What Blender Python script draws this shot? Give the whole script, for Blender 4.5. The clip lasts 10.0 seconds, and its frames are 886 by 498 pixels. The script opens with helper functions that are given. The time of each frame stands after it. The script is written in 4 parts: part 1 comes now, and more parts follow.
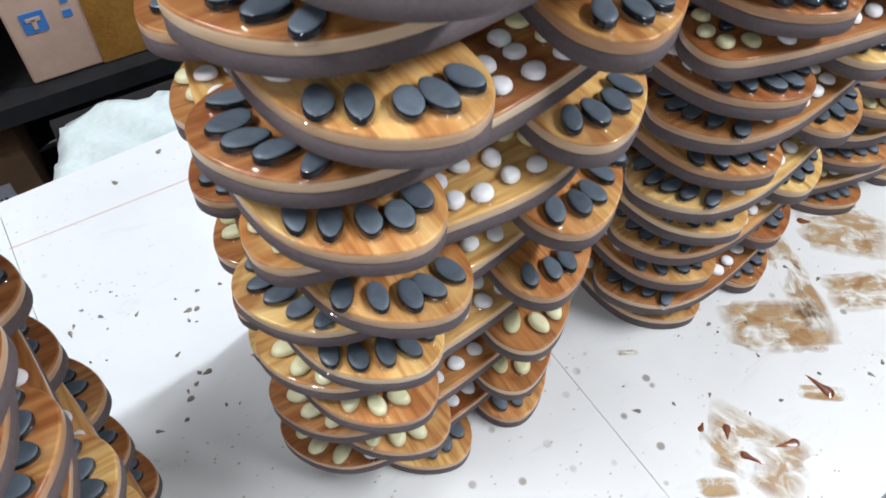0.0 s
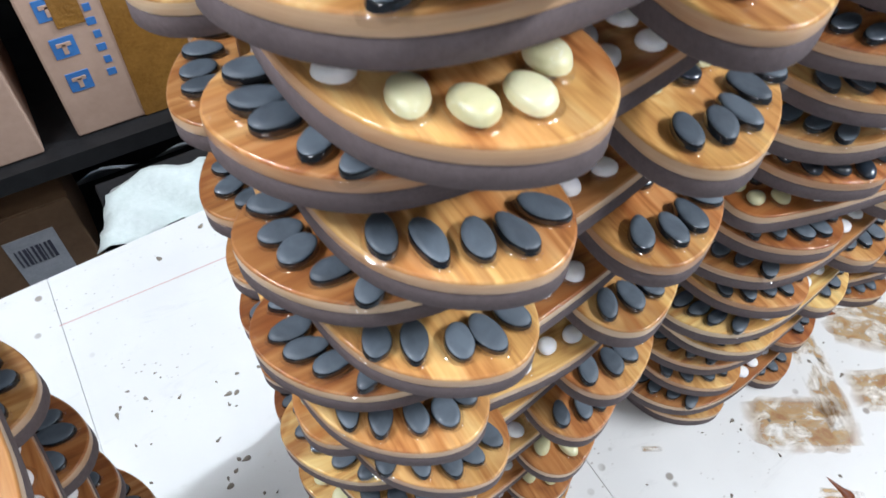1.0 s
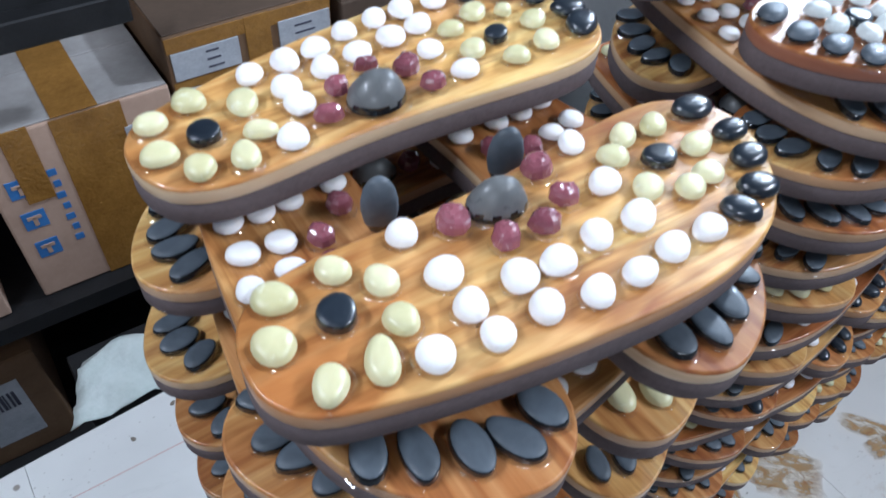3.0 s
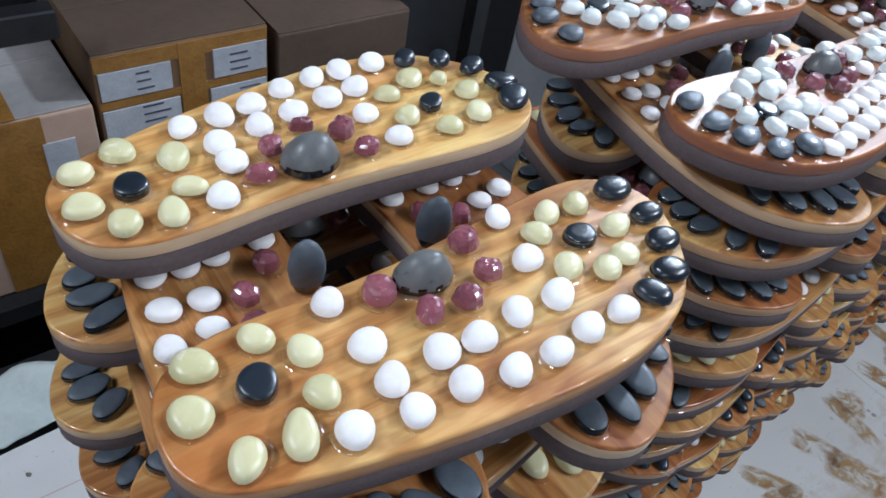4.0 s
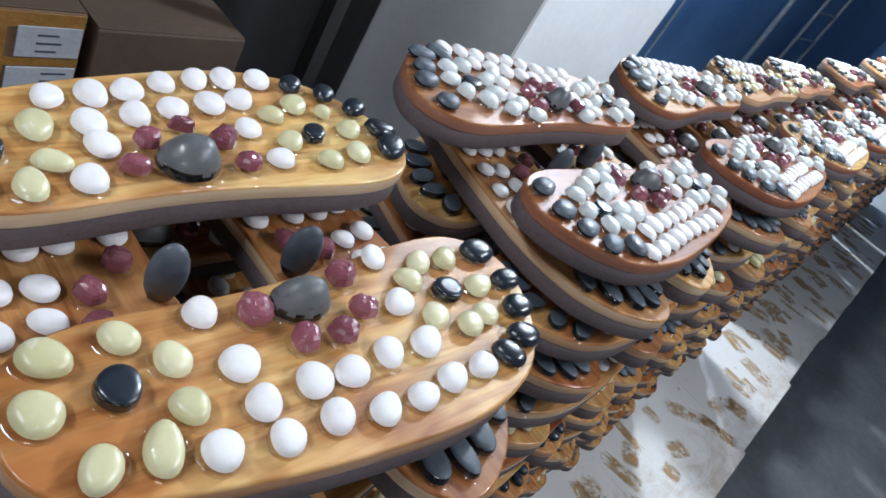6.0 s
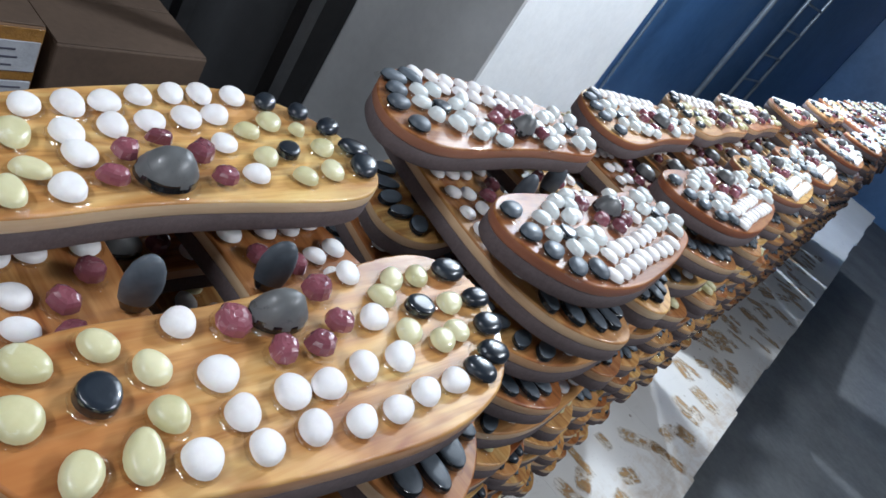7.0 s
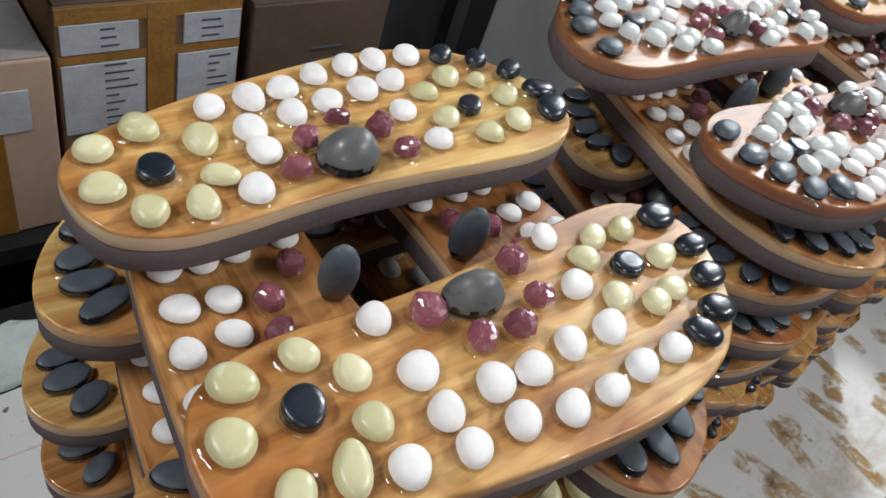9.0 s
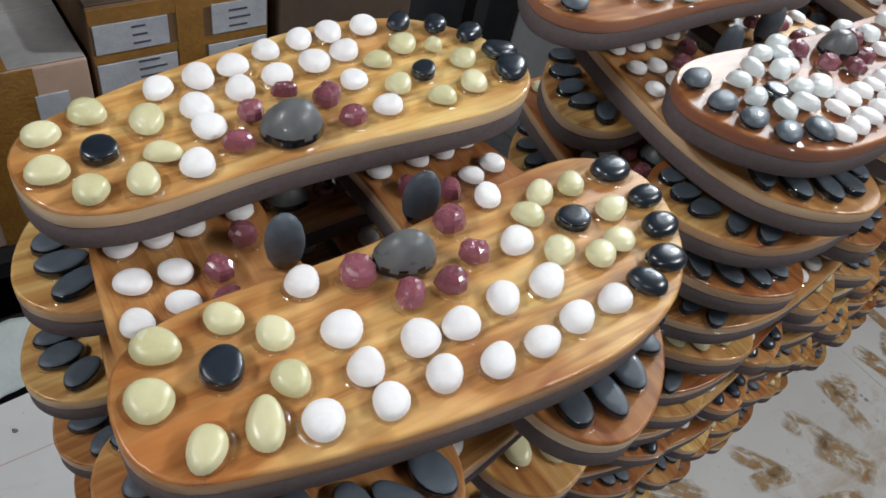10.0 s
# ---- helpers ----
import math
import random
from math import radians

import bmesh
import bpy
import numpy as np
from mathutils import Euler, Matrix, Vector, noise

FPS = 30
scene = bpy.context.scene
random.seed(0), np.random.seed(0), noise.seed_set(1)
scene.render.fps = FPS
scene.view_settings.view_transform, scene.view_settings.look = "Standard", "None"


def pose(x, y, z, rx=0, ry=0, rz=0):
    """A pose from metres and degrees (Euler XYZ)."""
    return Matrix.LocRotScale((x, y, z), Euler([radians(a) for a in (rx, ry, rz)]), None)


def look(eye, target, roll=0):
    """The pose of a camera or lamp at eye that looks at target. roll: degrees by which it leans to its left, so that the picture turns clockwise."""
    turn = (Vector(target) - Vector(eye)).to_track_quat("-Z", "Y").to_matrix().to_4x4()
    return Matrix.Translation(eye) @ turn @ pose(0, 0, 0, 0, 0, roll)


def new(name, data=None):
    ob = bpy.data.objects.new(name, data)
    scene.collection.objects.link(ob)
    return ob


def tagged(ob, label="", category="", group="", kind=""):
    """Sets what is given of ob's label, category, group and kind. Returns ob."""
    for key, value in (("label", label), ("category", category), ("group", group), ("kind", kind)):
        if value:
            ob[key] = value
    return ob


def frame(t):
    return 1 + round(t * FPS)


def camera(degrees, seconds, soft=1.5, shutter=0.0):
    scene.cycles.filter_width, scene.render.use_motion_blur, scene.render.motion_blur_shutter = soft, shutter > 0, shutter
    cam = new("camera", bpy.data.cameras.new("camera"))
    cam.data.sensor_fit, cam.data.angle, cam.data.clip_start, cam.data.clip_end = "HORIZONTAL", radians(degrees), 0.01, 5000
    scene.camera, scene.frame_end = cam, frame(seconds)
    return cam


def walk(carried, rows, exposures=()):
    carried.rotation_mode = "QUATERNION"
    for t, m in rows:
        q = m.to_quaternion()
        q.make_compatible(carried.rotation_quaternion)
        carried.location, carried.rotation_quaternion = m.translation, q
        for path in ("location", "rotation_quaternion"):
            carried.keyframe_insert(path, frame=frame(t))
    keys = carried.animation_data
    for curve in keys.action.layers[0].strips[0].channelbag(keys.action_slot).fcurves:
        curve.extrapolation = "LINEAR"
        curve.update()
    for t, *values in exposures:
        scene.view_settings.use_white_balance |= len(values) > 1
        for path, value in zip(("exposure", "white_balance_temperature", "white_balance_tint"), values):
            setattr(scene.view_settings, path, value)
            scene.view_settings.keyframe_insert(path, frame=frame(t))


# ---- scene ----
# ---- camera and walk ----
cam = camera(61.6, 10.0, soft=1.6, shutter=0.3)
PATH = [
    (0, (-0.121, -0.288, 0.76), (0.571, 0.73, -0.817), 2.3),
    (0.5, (-0.108, -0.254, 0.807), (0.572, 0.767, -0.774), 2.4),
    (1, (-0.095, -0.214, 0.857), (0.544, 0.825, -0.728), 1.5),
    (1.5, (-0.098, -0.202, 0.9), (0.579, 0.813, -0.685), 4.2),
    (2, (-0.09, -0.178, 0.948), (0.654, 0.826, -0.613), 4.8),
    (2.5, (-0.084, -0.17, 0.998), (0.742, 0.897, -0.478), 5.0),
    (3, (-0.074, -0.162, 1.039), (0.746, 0.925, -0.425), 3.7),
    (3.2, (-0.071, -0.159, 1.057), (0.803, 0.919, -0.384), 5.2),
    (4.5, (-0.071, -0.154, 1.054), (1.04, 0.826, -0.29), 18.1),
    (5, (-0.09, -0.152, 1.046), (1.198, 0.728, -0.206), 27.3),
    (5.5, (-0.11, -0.138, 1.042), (1.312, 0.687, -0.096), 32.3),
    (6, (-0.111, -0.133, 1.037), (1.377, 0.643, -0.052), 33.5),
    (7.3, (-0.128, -0.133, 1.031), (1.455, 0.617, 0.065), 35.9),
    (7.5, (-0.13, -0.133, 1.029), (1.432, 0.626, 0.036), 35.5),
    (8, (-0.137, -0.13, 1.023), (1.381, 0.669, -0.006), 34.8),
    (8.5, (-0.124, -0.112, 1.029), (1.17, 0.742, -0.235), 29.1),
    (9, (-0.094, -0.106, 1.038), (1.041, 0.804, -0.334), 21.8),
    (9.5, (-0.069, -0.122, 1.045), (0.946, 0.811, -0.405), 17.6),
    (10, (-0.054, -0.145, 1.049), (0.928, 0.82, -0.401), 14.8),
]
EXPOSURES = [(0.0, 1.12, 6150, 10), (1.5, 1.15, 5950, 10), (2.0, 1.10, 5750, 10), (2.5, 0.62, 5650, 10), (3.0, 0.28, 5600, 10), (4.5, -0.10, 5800, 10), (7.5, -0.22, 6150, 10), (8.5, -0.32, 6500, 10), (9.0, -0.22, 6600, 10), (10.0, -0.22, 6500, 10)]
walk(cam, [(t, look(eye, target, roll)) for t, eye, target, roll in PATH], EXPOSURES)

# ---- world and lights ----
world = bpy.data.worlds.new("world")
scene.world = world
world.use_nodes = True
world.node_tree.nodes["Background"].inputs["Color"].default_value = (0.80, 0.88, 1.0, 1)
world.node_tree.nodes["Background"].inputs["Strength"].default_value = 0.048


def lamp(name, kind, eye, target, watts, colour, sx=0.06, sy=0.06):
    data = bpy.data.lights.new(name, kind)
    if kind == "AREA":
        data.shape, data.size, data.size_y = "RECTANGLE", sx, sy
    else:
        data.shadow_soft_size = sx
    data.energy, data.color = watts, colour
    ob = new(name, data)
    ob.matrix_world = look(eye, target)
    return ob


# an unseen bare bulb over the middle of the row, placed from glare and shadows
lamp("lamp_over_row", "POINT", (2.05, 0.52, 1.90), (1.2, 0.1, 0.5), 138, (0.88, 0.95, 1.0), 0.07)
# unseen aisle light, used as fill on the sides facing -y
lamp("lamp_tube_aisle", "AREA", (1.20, -0.95, 1.95), (0.3, 0.0, 0.5), 25, (0.97, 0.99, 1.0), 1.2, 0.08)
# unseen tube at the back left, placed from the shadow between the stacks
lamp("lamp_tube_back", "AREA", (-0.90, 0.38, 1.85), (0.16, 0.1, 0.5), 15, (0.96, 0.98, 1.0), 0.9, 0.08)
# added front fill for the stack faces, no such lamp known
lamp("lamp_tube_front", "AREA", (-1.25, -1.45, 1.60), (0.0, 0.0, 0.50), 7, (0.96, 0.98, 1.0), 0.9, 0.06)

# unseen lamp, moved to brighten the blue tarpaulin by the pillar
lamp("lamp_far", "POINT", (3.9, 1.85, 2.35), (5.0, 1.0, 0.0), 300, (0.85, 0.93, 1.0), 0.07)

# ---- materials ----


def material(name):
    m = bpy.data.materials.new(name)
    m.use_nodes = True
    t = m.node_tree
    return m, t, t.nodes["Principled BSDF"]


def node(t, kind, **kw):
    n = t.nodes.new(kind)
    for k, v in kw.items():
        n.inputs[k].default_value = v
    return n


def ramp(t, source, stops):
    r = t.nodes.new("ShaderNodeValToRGB")
    e = r.color_ramp.elements
    while len(e) < len(stops):
        e.new(0.5)
    for el, (p, c) in zip(e, stops):
        el.position, el.color = p, (*c, 1)
    t.links.new(source, r.inputs["Fac"])
    return r


def coords(t, scale=(1, 1, 1), which="Object", shift=None):
    tc = t.nodes.new("ShaderNodeTexCoord")
    mp = t.nodes.new("ShaderNodeMapping")
    mp.inputs["Scale"].default_value = scale
    t.links.new(tc.outputs[which], mp.inputs["Vector"])
    if shift is not None:
        t.links.new(shift, mp.inputs["Location"])
    return mp.outputs["Vector"]


def noise_of(t, vec, scale, detail=4, rough=0.55, distort=0.0):
    n = node(t, "ShaderNodeTexNoise", Scale=scale, Detail=detail, Roughness=rough, Distortion=distort)
    t.links.new(vec, n.inputs["Vector"])
    return n.outputs["Fac"]


def math_of(t, op, a, b=None, clamp=False):
    n = t.nodes.new("ShaderNodeMath")
    n.operation, n.use_clamp = op, clamp
    for k, v in enumerate((a, b)):
        if v is None:
            continue
        if isinstance(v, (int, float)):
            n.inputs[k].default_value = v
        else:
            t.links.new(v, n.inputs[k])
    return n.outputs[0]


def mixed(t, fac, a, b, blend="MIX"):
    n = t.nodes.new("ShaderNodeMix")
    n.data_type, n.blend_type = "RGBA", blend
    for sock, v in ((n.inputs[0], fac), (n.inputs[6], a), (n.inputs[7], b)):
        if isinstance(v, (int, float)):
            sock.default_value = v
        elif isinstance(v, tuple):
            sock.default_value = (*v, 1)
        else:
            t.links.new(v, sock)
    return n.outputs[2]


def bump(t, b, height, strength, distance):
    n = node(t, "ShaderNodeBump", Strength=strength, Distance=distance)
    t.links.new(height, n.inputs["Height"])
    t.links.new(n.outputs["Normal"], b.inputs["Normal"])
    return n


def random_shift(t, amount):
    oi = t.nodes.new("ShaderNodeObjectInfo")
    c = t.nodes.new("ShaderNodeCombineXYZ")
    t.links.new(math_of(t, "MULTIPLY", oi.outputs["Random"], amount), c.inputs["X"])
    t.links.new(math_of(t, "MULTIPLY", oi.outputs["Random"], amount * 0.61), c.inputs["Y"])
    t.links.new(math_of(t, "MULTIPLY", oi.outputs["Random"], amount * 1.7), c.inputs["Z"])
    return oi.outputs["Random"], c.outputs[0]


def make_wood(name="lacquered_wood", redness=0.0, tone=None, red_share=0.75):
    m, t, b = material(name)
    rnd, sh = random_shift(t, 7.0)
    vec = coords(t, (3.2, 22, 22), shift=sh)
    broad = noise_of(t, vec, 1.6, 3, 0.5, 0.8)
    fine = noise_of(t, coords(t, (9, 150, 150), shift=sh), 2.0, 3, 0.6, 0.3)
    rings = math_of(t, "FRACT", math_of(t, "MULTIPLY", broad, 4.5))
    rings = math_of(t, "ABSOLUTE", math_of(t, "SUBTRACT", rings, 0.5))
    grain = math_of(t, "ADD", math_of(t, "MULTIPLY", rings, 0.75), math_of(t, "MULTIPLY", fine, 0.55))
    warm = ramp(t, grain, [(0.12, (0.20, 0.055, 0.015)), (0.42, (0.46, 0.180, 0.055)), (0.8, (0.64, 0.33, 0.130))])
    pale = ramp(t, grain, [(0.12, (0.45, 0.200, 0.055)), (0.42, (0.71, 0.43, 0.140)), (0.8, (0.82, 0.62, 0.26))])
    patch = noise_of(t, coords(t, (6, 12, 12), shift=sh), 1.0, 2, 0.5, 0.5)
    pick = math_of(t, "ADD", math_of(t, "MULTIPLY", math_of(t, "SUBTRACT", patch, 0.45), 3.2), rnd if tone is None else tone, True)
    col = mixed(t, pick, warm.outputs["Color"], pale.outputs["Color"])
    russet = ramp(t, grain, [(0.12, (0.115, 0.028, 0.009)), (0.42, (0.26, 0.075, 0.020)), (0.8, (0.42, 0.155, 0.045))])
    kind = math_of(t, "FRACT", math_of(t, "MULTIPLY", rnd, 7.31))
    pick_red = math_of(t, "MULTIPLY", math_of(t, "SUBTRACT", math_of(t, "ADD", kind, math_of(t, "MULTIPLY", patch, 0.5)), 0.80 - redness), 2.5, True)
    if tone is None:
        col = mixed(t, math_of(t, "MULTIPLY", pick_red, 0.85), col, russet.outputs["Color"])
    red = ramp(t, noise_of(t, coords(t, (5, 16, 16), shift=sh), 1.3, 3, 0.6, 1.2), [(0.53, (0, 0, 0)), (0.72, (1, 1, 1))])
    col = mixed(t, math_of(t, "MULTIPLY", red.outputs["Color"], red_share), col, (0.22, 0.056, 0.014))
    # scorched, red-soaked heel end
    sep = t.nodes.new("ShaderNodeSeparateXYZ")
    t.links.new(coords(t), sep.inputs[0])
    heel = node(t, "ShaderNodeMapRange")
    heel.inputs["From Min"].default_value, heel.inputs["From Max"].default_value = -0.055, -0.135
    t.links.new(sep.outputs["X"], heel.inputs["Value"])
    cloud = noise_of(t, coords(t, (9, 24, 24), shift=sh), 1.6, 4, 0.6, 0.8)
    burn = math_of(t, "MULTIPLY", math_of(t, "SUBTRACT", math_of(t, "ADD", math_of(t, "MULTIPLY", heel.outputs[0], 0.42), cloud), 0.55), 2.6, True)
    col = mixed(t, math_of(t, "MULTIPLY", burn, 0.72), col, (0.38, 0.125, 0.030))
    streak = ramp(t, noise_of(t, coords(t, (2.2, 46, 46), shift=sh), 1.4, 4, 0.6, 0.6), [(0.54, (0, 0, 0)), (0.66, (1, 1, 1))])
    col = mixed(t, math_of(t, "MULTIPLY", streak.outputs["Color"], 0.50), col, (0.24, 0.066, 0.014))
    t.links.new(col, b.inputs["Base Color"])
    b.inputs["Roughness"].default_value = 0.42
    b.inputs["Specular IOR Level"].default_value = 0.25
    b.inputs["Coat Weight"].default_value = 0.65
    b.inputs["Coat Roughness"].default_value = 0.06
    bump(t, b, noise_of(t, coords(t, (1, 1, 1), shift=sh), 55, 2), 0.12, 0.004)
    return m


def make_foam():
    m, t, b = material("brown_foam")
    rnd, sh = random_shift(t, 5.0)
    vec = coords(t, shift=sh)
    f = noise_of(t, vec, 320, 3, 0.7)
    g = noise_of(t, vec, 18, 3, 0.6)
    c = ramp(t, math_of(t, "ADD", math_of(t, "MULTIPLY", f, 0.5), math_of(t, "MULTIPLY", g, 0.5)),
             [(0.3, (0.078, 0.058, 0.060)), (0.7, (0.138, 0.106, 0.108))])
    t.links.new(c.outputs["Color"], b.inputs["Base Color"])
    b.inputs["Roughness"].default_value = 0.82
    bump(t, b, f, 0.25, 0.001)
    return m


def make_stone(name, dark, light, rough, coat, vein=None, scale=70.0, sss=0.0):
    m, t, b = material(name)
    rnd, sh = random_shift(t, 9.0)
    vec = coords(t, shift=sh)
    isl = t.nodes.new("ShaderNodeNewGeometry").outputs["Random Per Island"]
    n1 = noise_of(t, vec, scale, 4, 0.6, 0.5)
    tone = math_of(t, "ADD", math_of(t, "MULTIPLY", n1, 0.7), math_of(t, "MULTIPLY", math_of(t, "ADD", rnd, isl), 0.28))
    col = ramp(t, tone, [(0.25, dark), (0.85, light)]).outputs["Color"]
    if vein:
        v = ramp(t, noise_of(t, vec, scale * 2.2, 5, 0.65, 1.5), [(0.60, (0, 0, 0)), (0.72, (1, 1, 1))])
        col = mixed(t, math_of(t, "MULTIPLY", v.outputs["Color"], 0.7), col, vein)
    t.links.new(col, b.inputs["Base Color"])
    b.inputs["Roughness"].default_value = rough
    b.inputs["Coat Weight"].default_value = coat
    b.inputs["Coat Roughness"].default_value = 0.05
    if sss:
        b.inputs["Subsurface Weight"].default_value = sss
        b.inputs["Subsurface Radius"].default_value = (0.004, 0.003, 0.002)
    bump(t, b, noise_of(t, vec, scale * 3, 3), 0.10, 0.002)
    return m


def make_edge(name="sanded_wood_edge", f=1.0, g2=1.0):
    m, t, b = material(name)
    rnd, sh = random_shift(t, 7.0)
    lines = noise_of(t, coords(t, (4, 4, 300), shift=sh), 1.5, 3, 0.6, 0.3)
    spots = noise_of(t, coords(t, (16, 16, 60), shift=sh), 1.0, 4, 0.6, 0.6)
    g = math_of(t, "ADD", math_of(t, "MULTIPLY", lines, 0.45), math_of(t, "MULTIPLY", spots, 0.55))
    warm = ramp(t, g, [(0.3, (0.36 * f, 0.16 * f * g2, 0.070 * f * g2)), (0.7, (0.58 * f, 0.34 * f * g2, 0.17 * f * g2))])
    pale = ramp(t, g, [(0.3, (0.56 * f, 0.38 * f * g2, 0.22 * f * g2)), (0.7, (0.76 * f, 0.60 * f * g2, 0.41 * f * g2))])
    t.links.new(mixed(t, rnd, warm.outputs["Color"], pale.outputs["Color"]), b.inputs["Base Color"])
    b.inputs["Roughness"].default_value = 0.45
    b.inputs["Coat Weight"].default_value = 0.3
    b.inputs["Coat Roughness"].default_value = 0.2
    return m


WOOD = make_wood("lacquered_wood", 0.12)
EDGE = make_edge()
RED_WOOD = make_wood("red_brown_wood", 0.35)
HONEY = make_wood("honey_wood", 0.0, 0.50, 0.80)
PALE_HONEY = make_wood("pale_honey_wood", 0.0, 0.72, 0.35)
RED_EDGE = make_edge("red_brown_edge", 0.55, 0.62)
FOAM = make_foam()
STONE = {
    "white": make_stone("white_pebble", (0.70, 0.65, 0.645), (0.84, 0.825, 0.82), 0.55, 0.05, (0.75, 0.705, 0.70), 160.0, 0.10),
    "green": make_stone("pale_green_pebble", (0.45, 0.415, 0.19), (0.75, 0.71, 0.46), 0.34, 0.35, (0.78, 0.78, 0.68), 48.0, 0.15),
    "black": make_stone("black_pebble", (0.005, 0.008, 0.014), (0.020, 0.028, 0.040), 0.30, 0.75),
    "slate": make_stone("slate_pebble", (0.022, 0.028, 0.038), (0.105, 0.128, 0.155), 0.50, 0.20),
    "dry": make_stone("dry_grey_stone", (0.030, 0.034, 0.040), (0.15, 0.155, 0.157), 0.42, 0.20, (0.020, 0.023, 0.027), 45.0),
    "purple": make_stone("purple_stone", (0.032, 0.005, 0.010), (0.27, 0.085, 0.11), 0.22, 0.6, (0.60, 0.43, 0.45), 55.0),
    "grey": make_stone("blue_white_pebble", (0.50, 0.55, 0.55), (0.74, 0.77, 0.76), 0.34, 0.35),
}


def make_wet(name, colour):
    m, t, b = material(name)
    n = noise_of(t, coords(t), 120, 2)
    t.links.new(ramp(t, n, [(0.3, tuple(0.7 * c for c in colour)), (0.7, colour)]).outputs["Color"], b.inputs["Base Color"])
    b.inputs["Roughness"].default_value = 0.06
    b.inputs["Coat Weight"].default_value = 1.0
    b.inputs["Coat Roughness"].default_value = 0.03
    return m


def make_resin():
    """Clear lacquer creeping up the stones: see-through, with a sharp gloss."""
    m = bpy.data.materials.new("clear_resin")
    m.use_nodes = True
    t = m.node_tree
    t.nodes.remove(t.nodes["Principled BSDF"])
    clear = node(t, "ShaderNodeBsdfTransparent", Color=(1.0, 0.99, 0.97, 1))
    gloss = node(t, "ShaderNodeBsdfGlossy", Roughness=0.05)
    mix = t.nodes.new("ShaderNodeMixShader")
    mix.inputs[0].default_value = 0.13
    t.links.new(clear.outputs[0], mix.inputs[1])
    t.links.new(gloss.outputs[0], mix.inputs[2])
    t.links.new(mix.outputs[0], t.nodes["Material Output"].inputs["Surface"])
    return m


WET_WOOD = make_resin()
WET_DARK = make_wet("resin_on_dark_stone", (0.012, 0.013, 0.015))


def make_board():
    m, t, b = material("white_tabletop")
    vec = coords(t)
    big = noise_of(t, vec, 2.2, 4, 0.6)
    base = ramp(t, big, [(0.3, (0.62, 0.605, 0.585)), (0.7, (0.75, 0.74, 0.72))]).outputs["Color"]
    # glue smears along the working edge
    sep = t.nodes.new("ShaderNodeSeparateXYZ")
    t.links.new(vec, sep.inputs[0])
    mr = node(t, "ShaderNodeMapRange")
    mr.inputs["From Min"].default_value, mr.inputs["From Max"].default_value = -0.02, -0.16
    t.links.new(sep.outputs["Y"], mr.inputs["Value"])
    mx = node(t, "ShaderNodeMapRange")
    mx.inputs["From Min"].default_value, mx.inputs["From Max"].default_value = 0.45, 1.0
    t.links.new(sep.outputs["X"], mx.inputs["Value"])
    smear = noise_of(t, coords(t, (7, 16, 1)), 1.1, 6, 0.72, 1.4)
    smear2 = noise_of(t, coords(t, (30, 9, 1)), 1.0, 4, 0.7, 0.6)
    amount = math_of(t, "MULTIPLY", math_of(t, "MULTIPLY", mr.outputs[0], mx.outputs[0]), 0.22)
    mask = ramp(t, math_of(t, "ADD", math_of(t, "ADD", math_of(t, "MULTIPLY", smear, 0.65), math_of(t, "MULTIPLY", smear2, 0.35)), amount),
                [(0.64, (0, 0, 0)), (0.90, (1, 1, 1))])
    brown = ramp(t, smear2, [(0.3, (0.30, 0.19, 0.10)), (0.7, (0.48, 0.37, 0.25))])
    col = mixed(t, math_of(t, "MULTIPLY", mask.outputs["Color"], 0.85), base, brown.outputs["Color"])
    # small dark drops
    vor = node(t, "ShaderNodeTexVoronoi", Scale=26.0)
    t.links.new(vec, vor.inputs["Vector"])
    drop = ramp(t, vor.outputs["Distance"], [(0.10, (1, 1, 1)), (0.15, (0, 0, 0))])
    some = ramp(t, noise_of(t, vec, 5.0, 2), [(0.52, (0, 0, 0)), (0.60, (1, 1, 1))])
    col = mixed(t, math_of(t, "MULTIPLY", math_of(t, "MULTIPLY", drop.outputs["Color"], some.outputs["Color"]), 0.7), col, (0.12, 0.075, 0.04))
    # fine specks and grey scuffs
    vor2 = node(t, "ShaderNodeTexVoronoi", Scale=75.0)
    t.links.new(coords(t, (1, 1.6, 1)), vor2.inputs["Vector"])
    speck = ramp(t, vor2.outputs["Distance"], [(0.09, (1, 1, 1)), (0.16, (0, 0, 0))])
    some2 = ramp(t, noise_of(t, vec, 7.0, 3), [(0.50, (0, 0, 0)), (0.62, (1, 1, 1))])
    col = mixed(t, math_of(t, "MULTIPLY", math_of(t, "MULTIPLY", speck.outputs["Color"], some2.outputs["Color"]), 0.6), col, (0.16, 0.11, 0.07))
    scuff = ramp(t, noise_of(t, coords(t, (9, 30, 1)), 1.0, 6, 0.75, 0.8), [(0.58, (0, 0, 0)), (0.75, (1, 1, 1))])
    col = mixed(t, math_of(t, "MULTIPLY", scuff.outputs["Color"], 0.35), col, (0.45, 0.44, 0.42))
    t.links.new(col, b.inputs["Base Color"])
    b.inputs["Roughness"].default_value = 0.42
    bump(t, b, noise_of(t, vec, 40, 3), 0.08, 0.004)
    return m


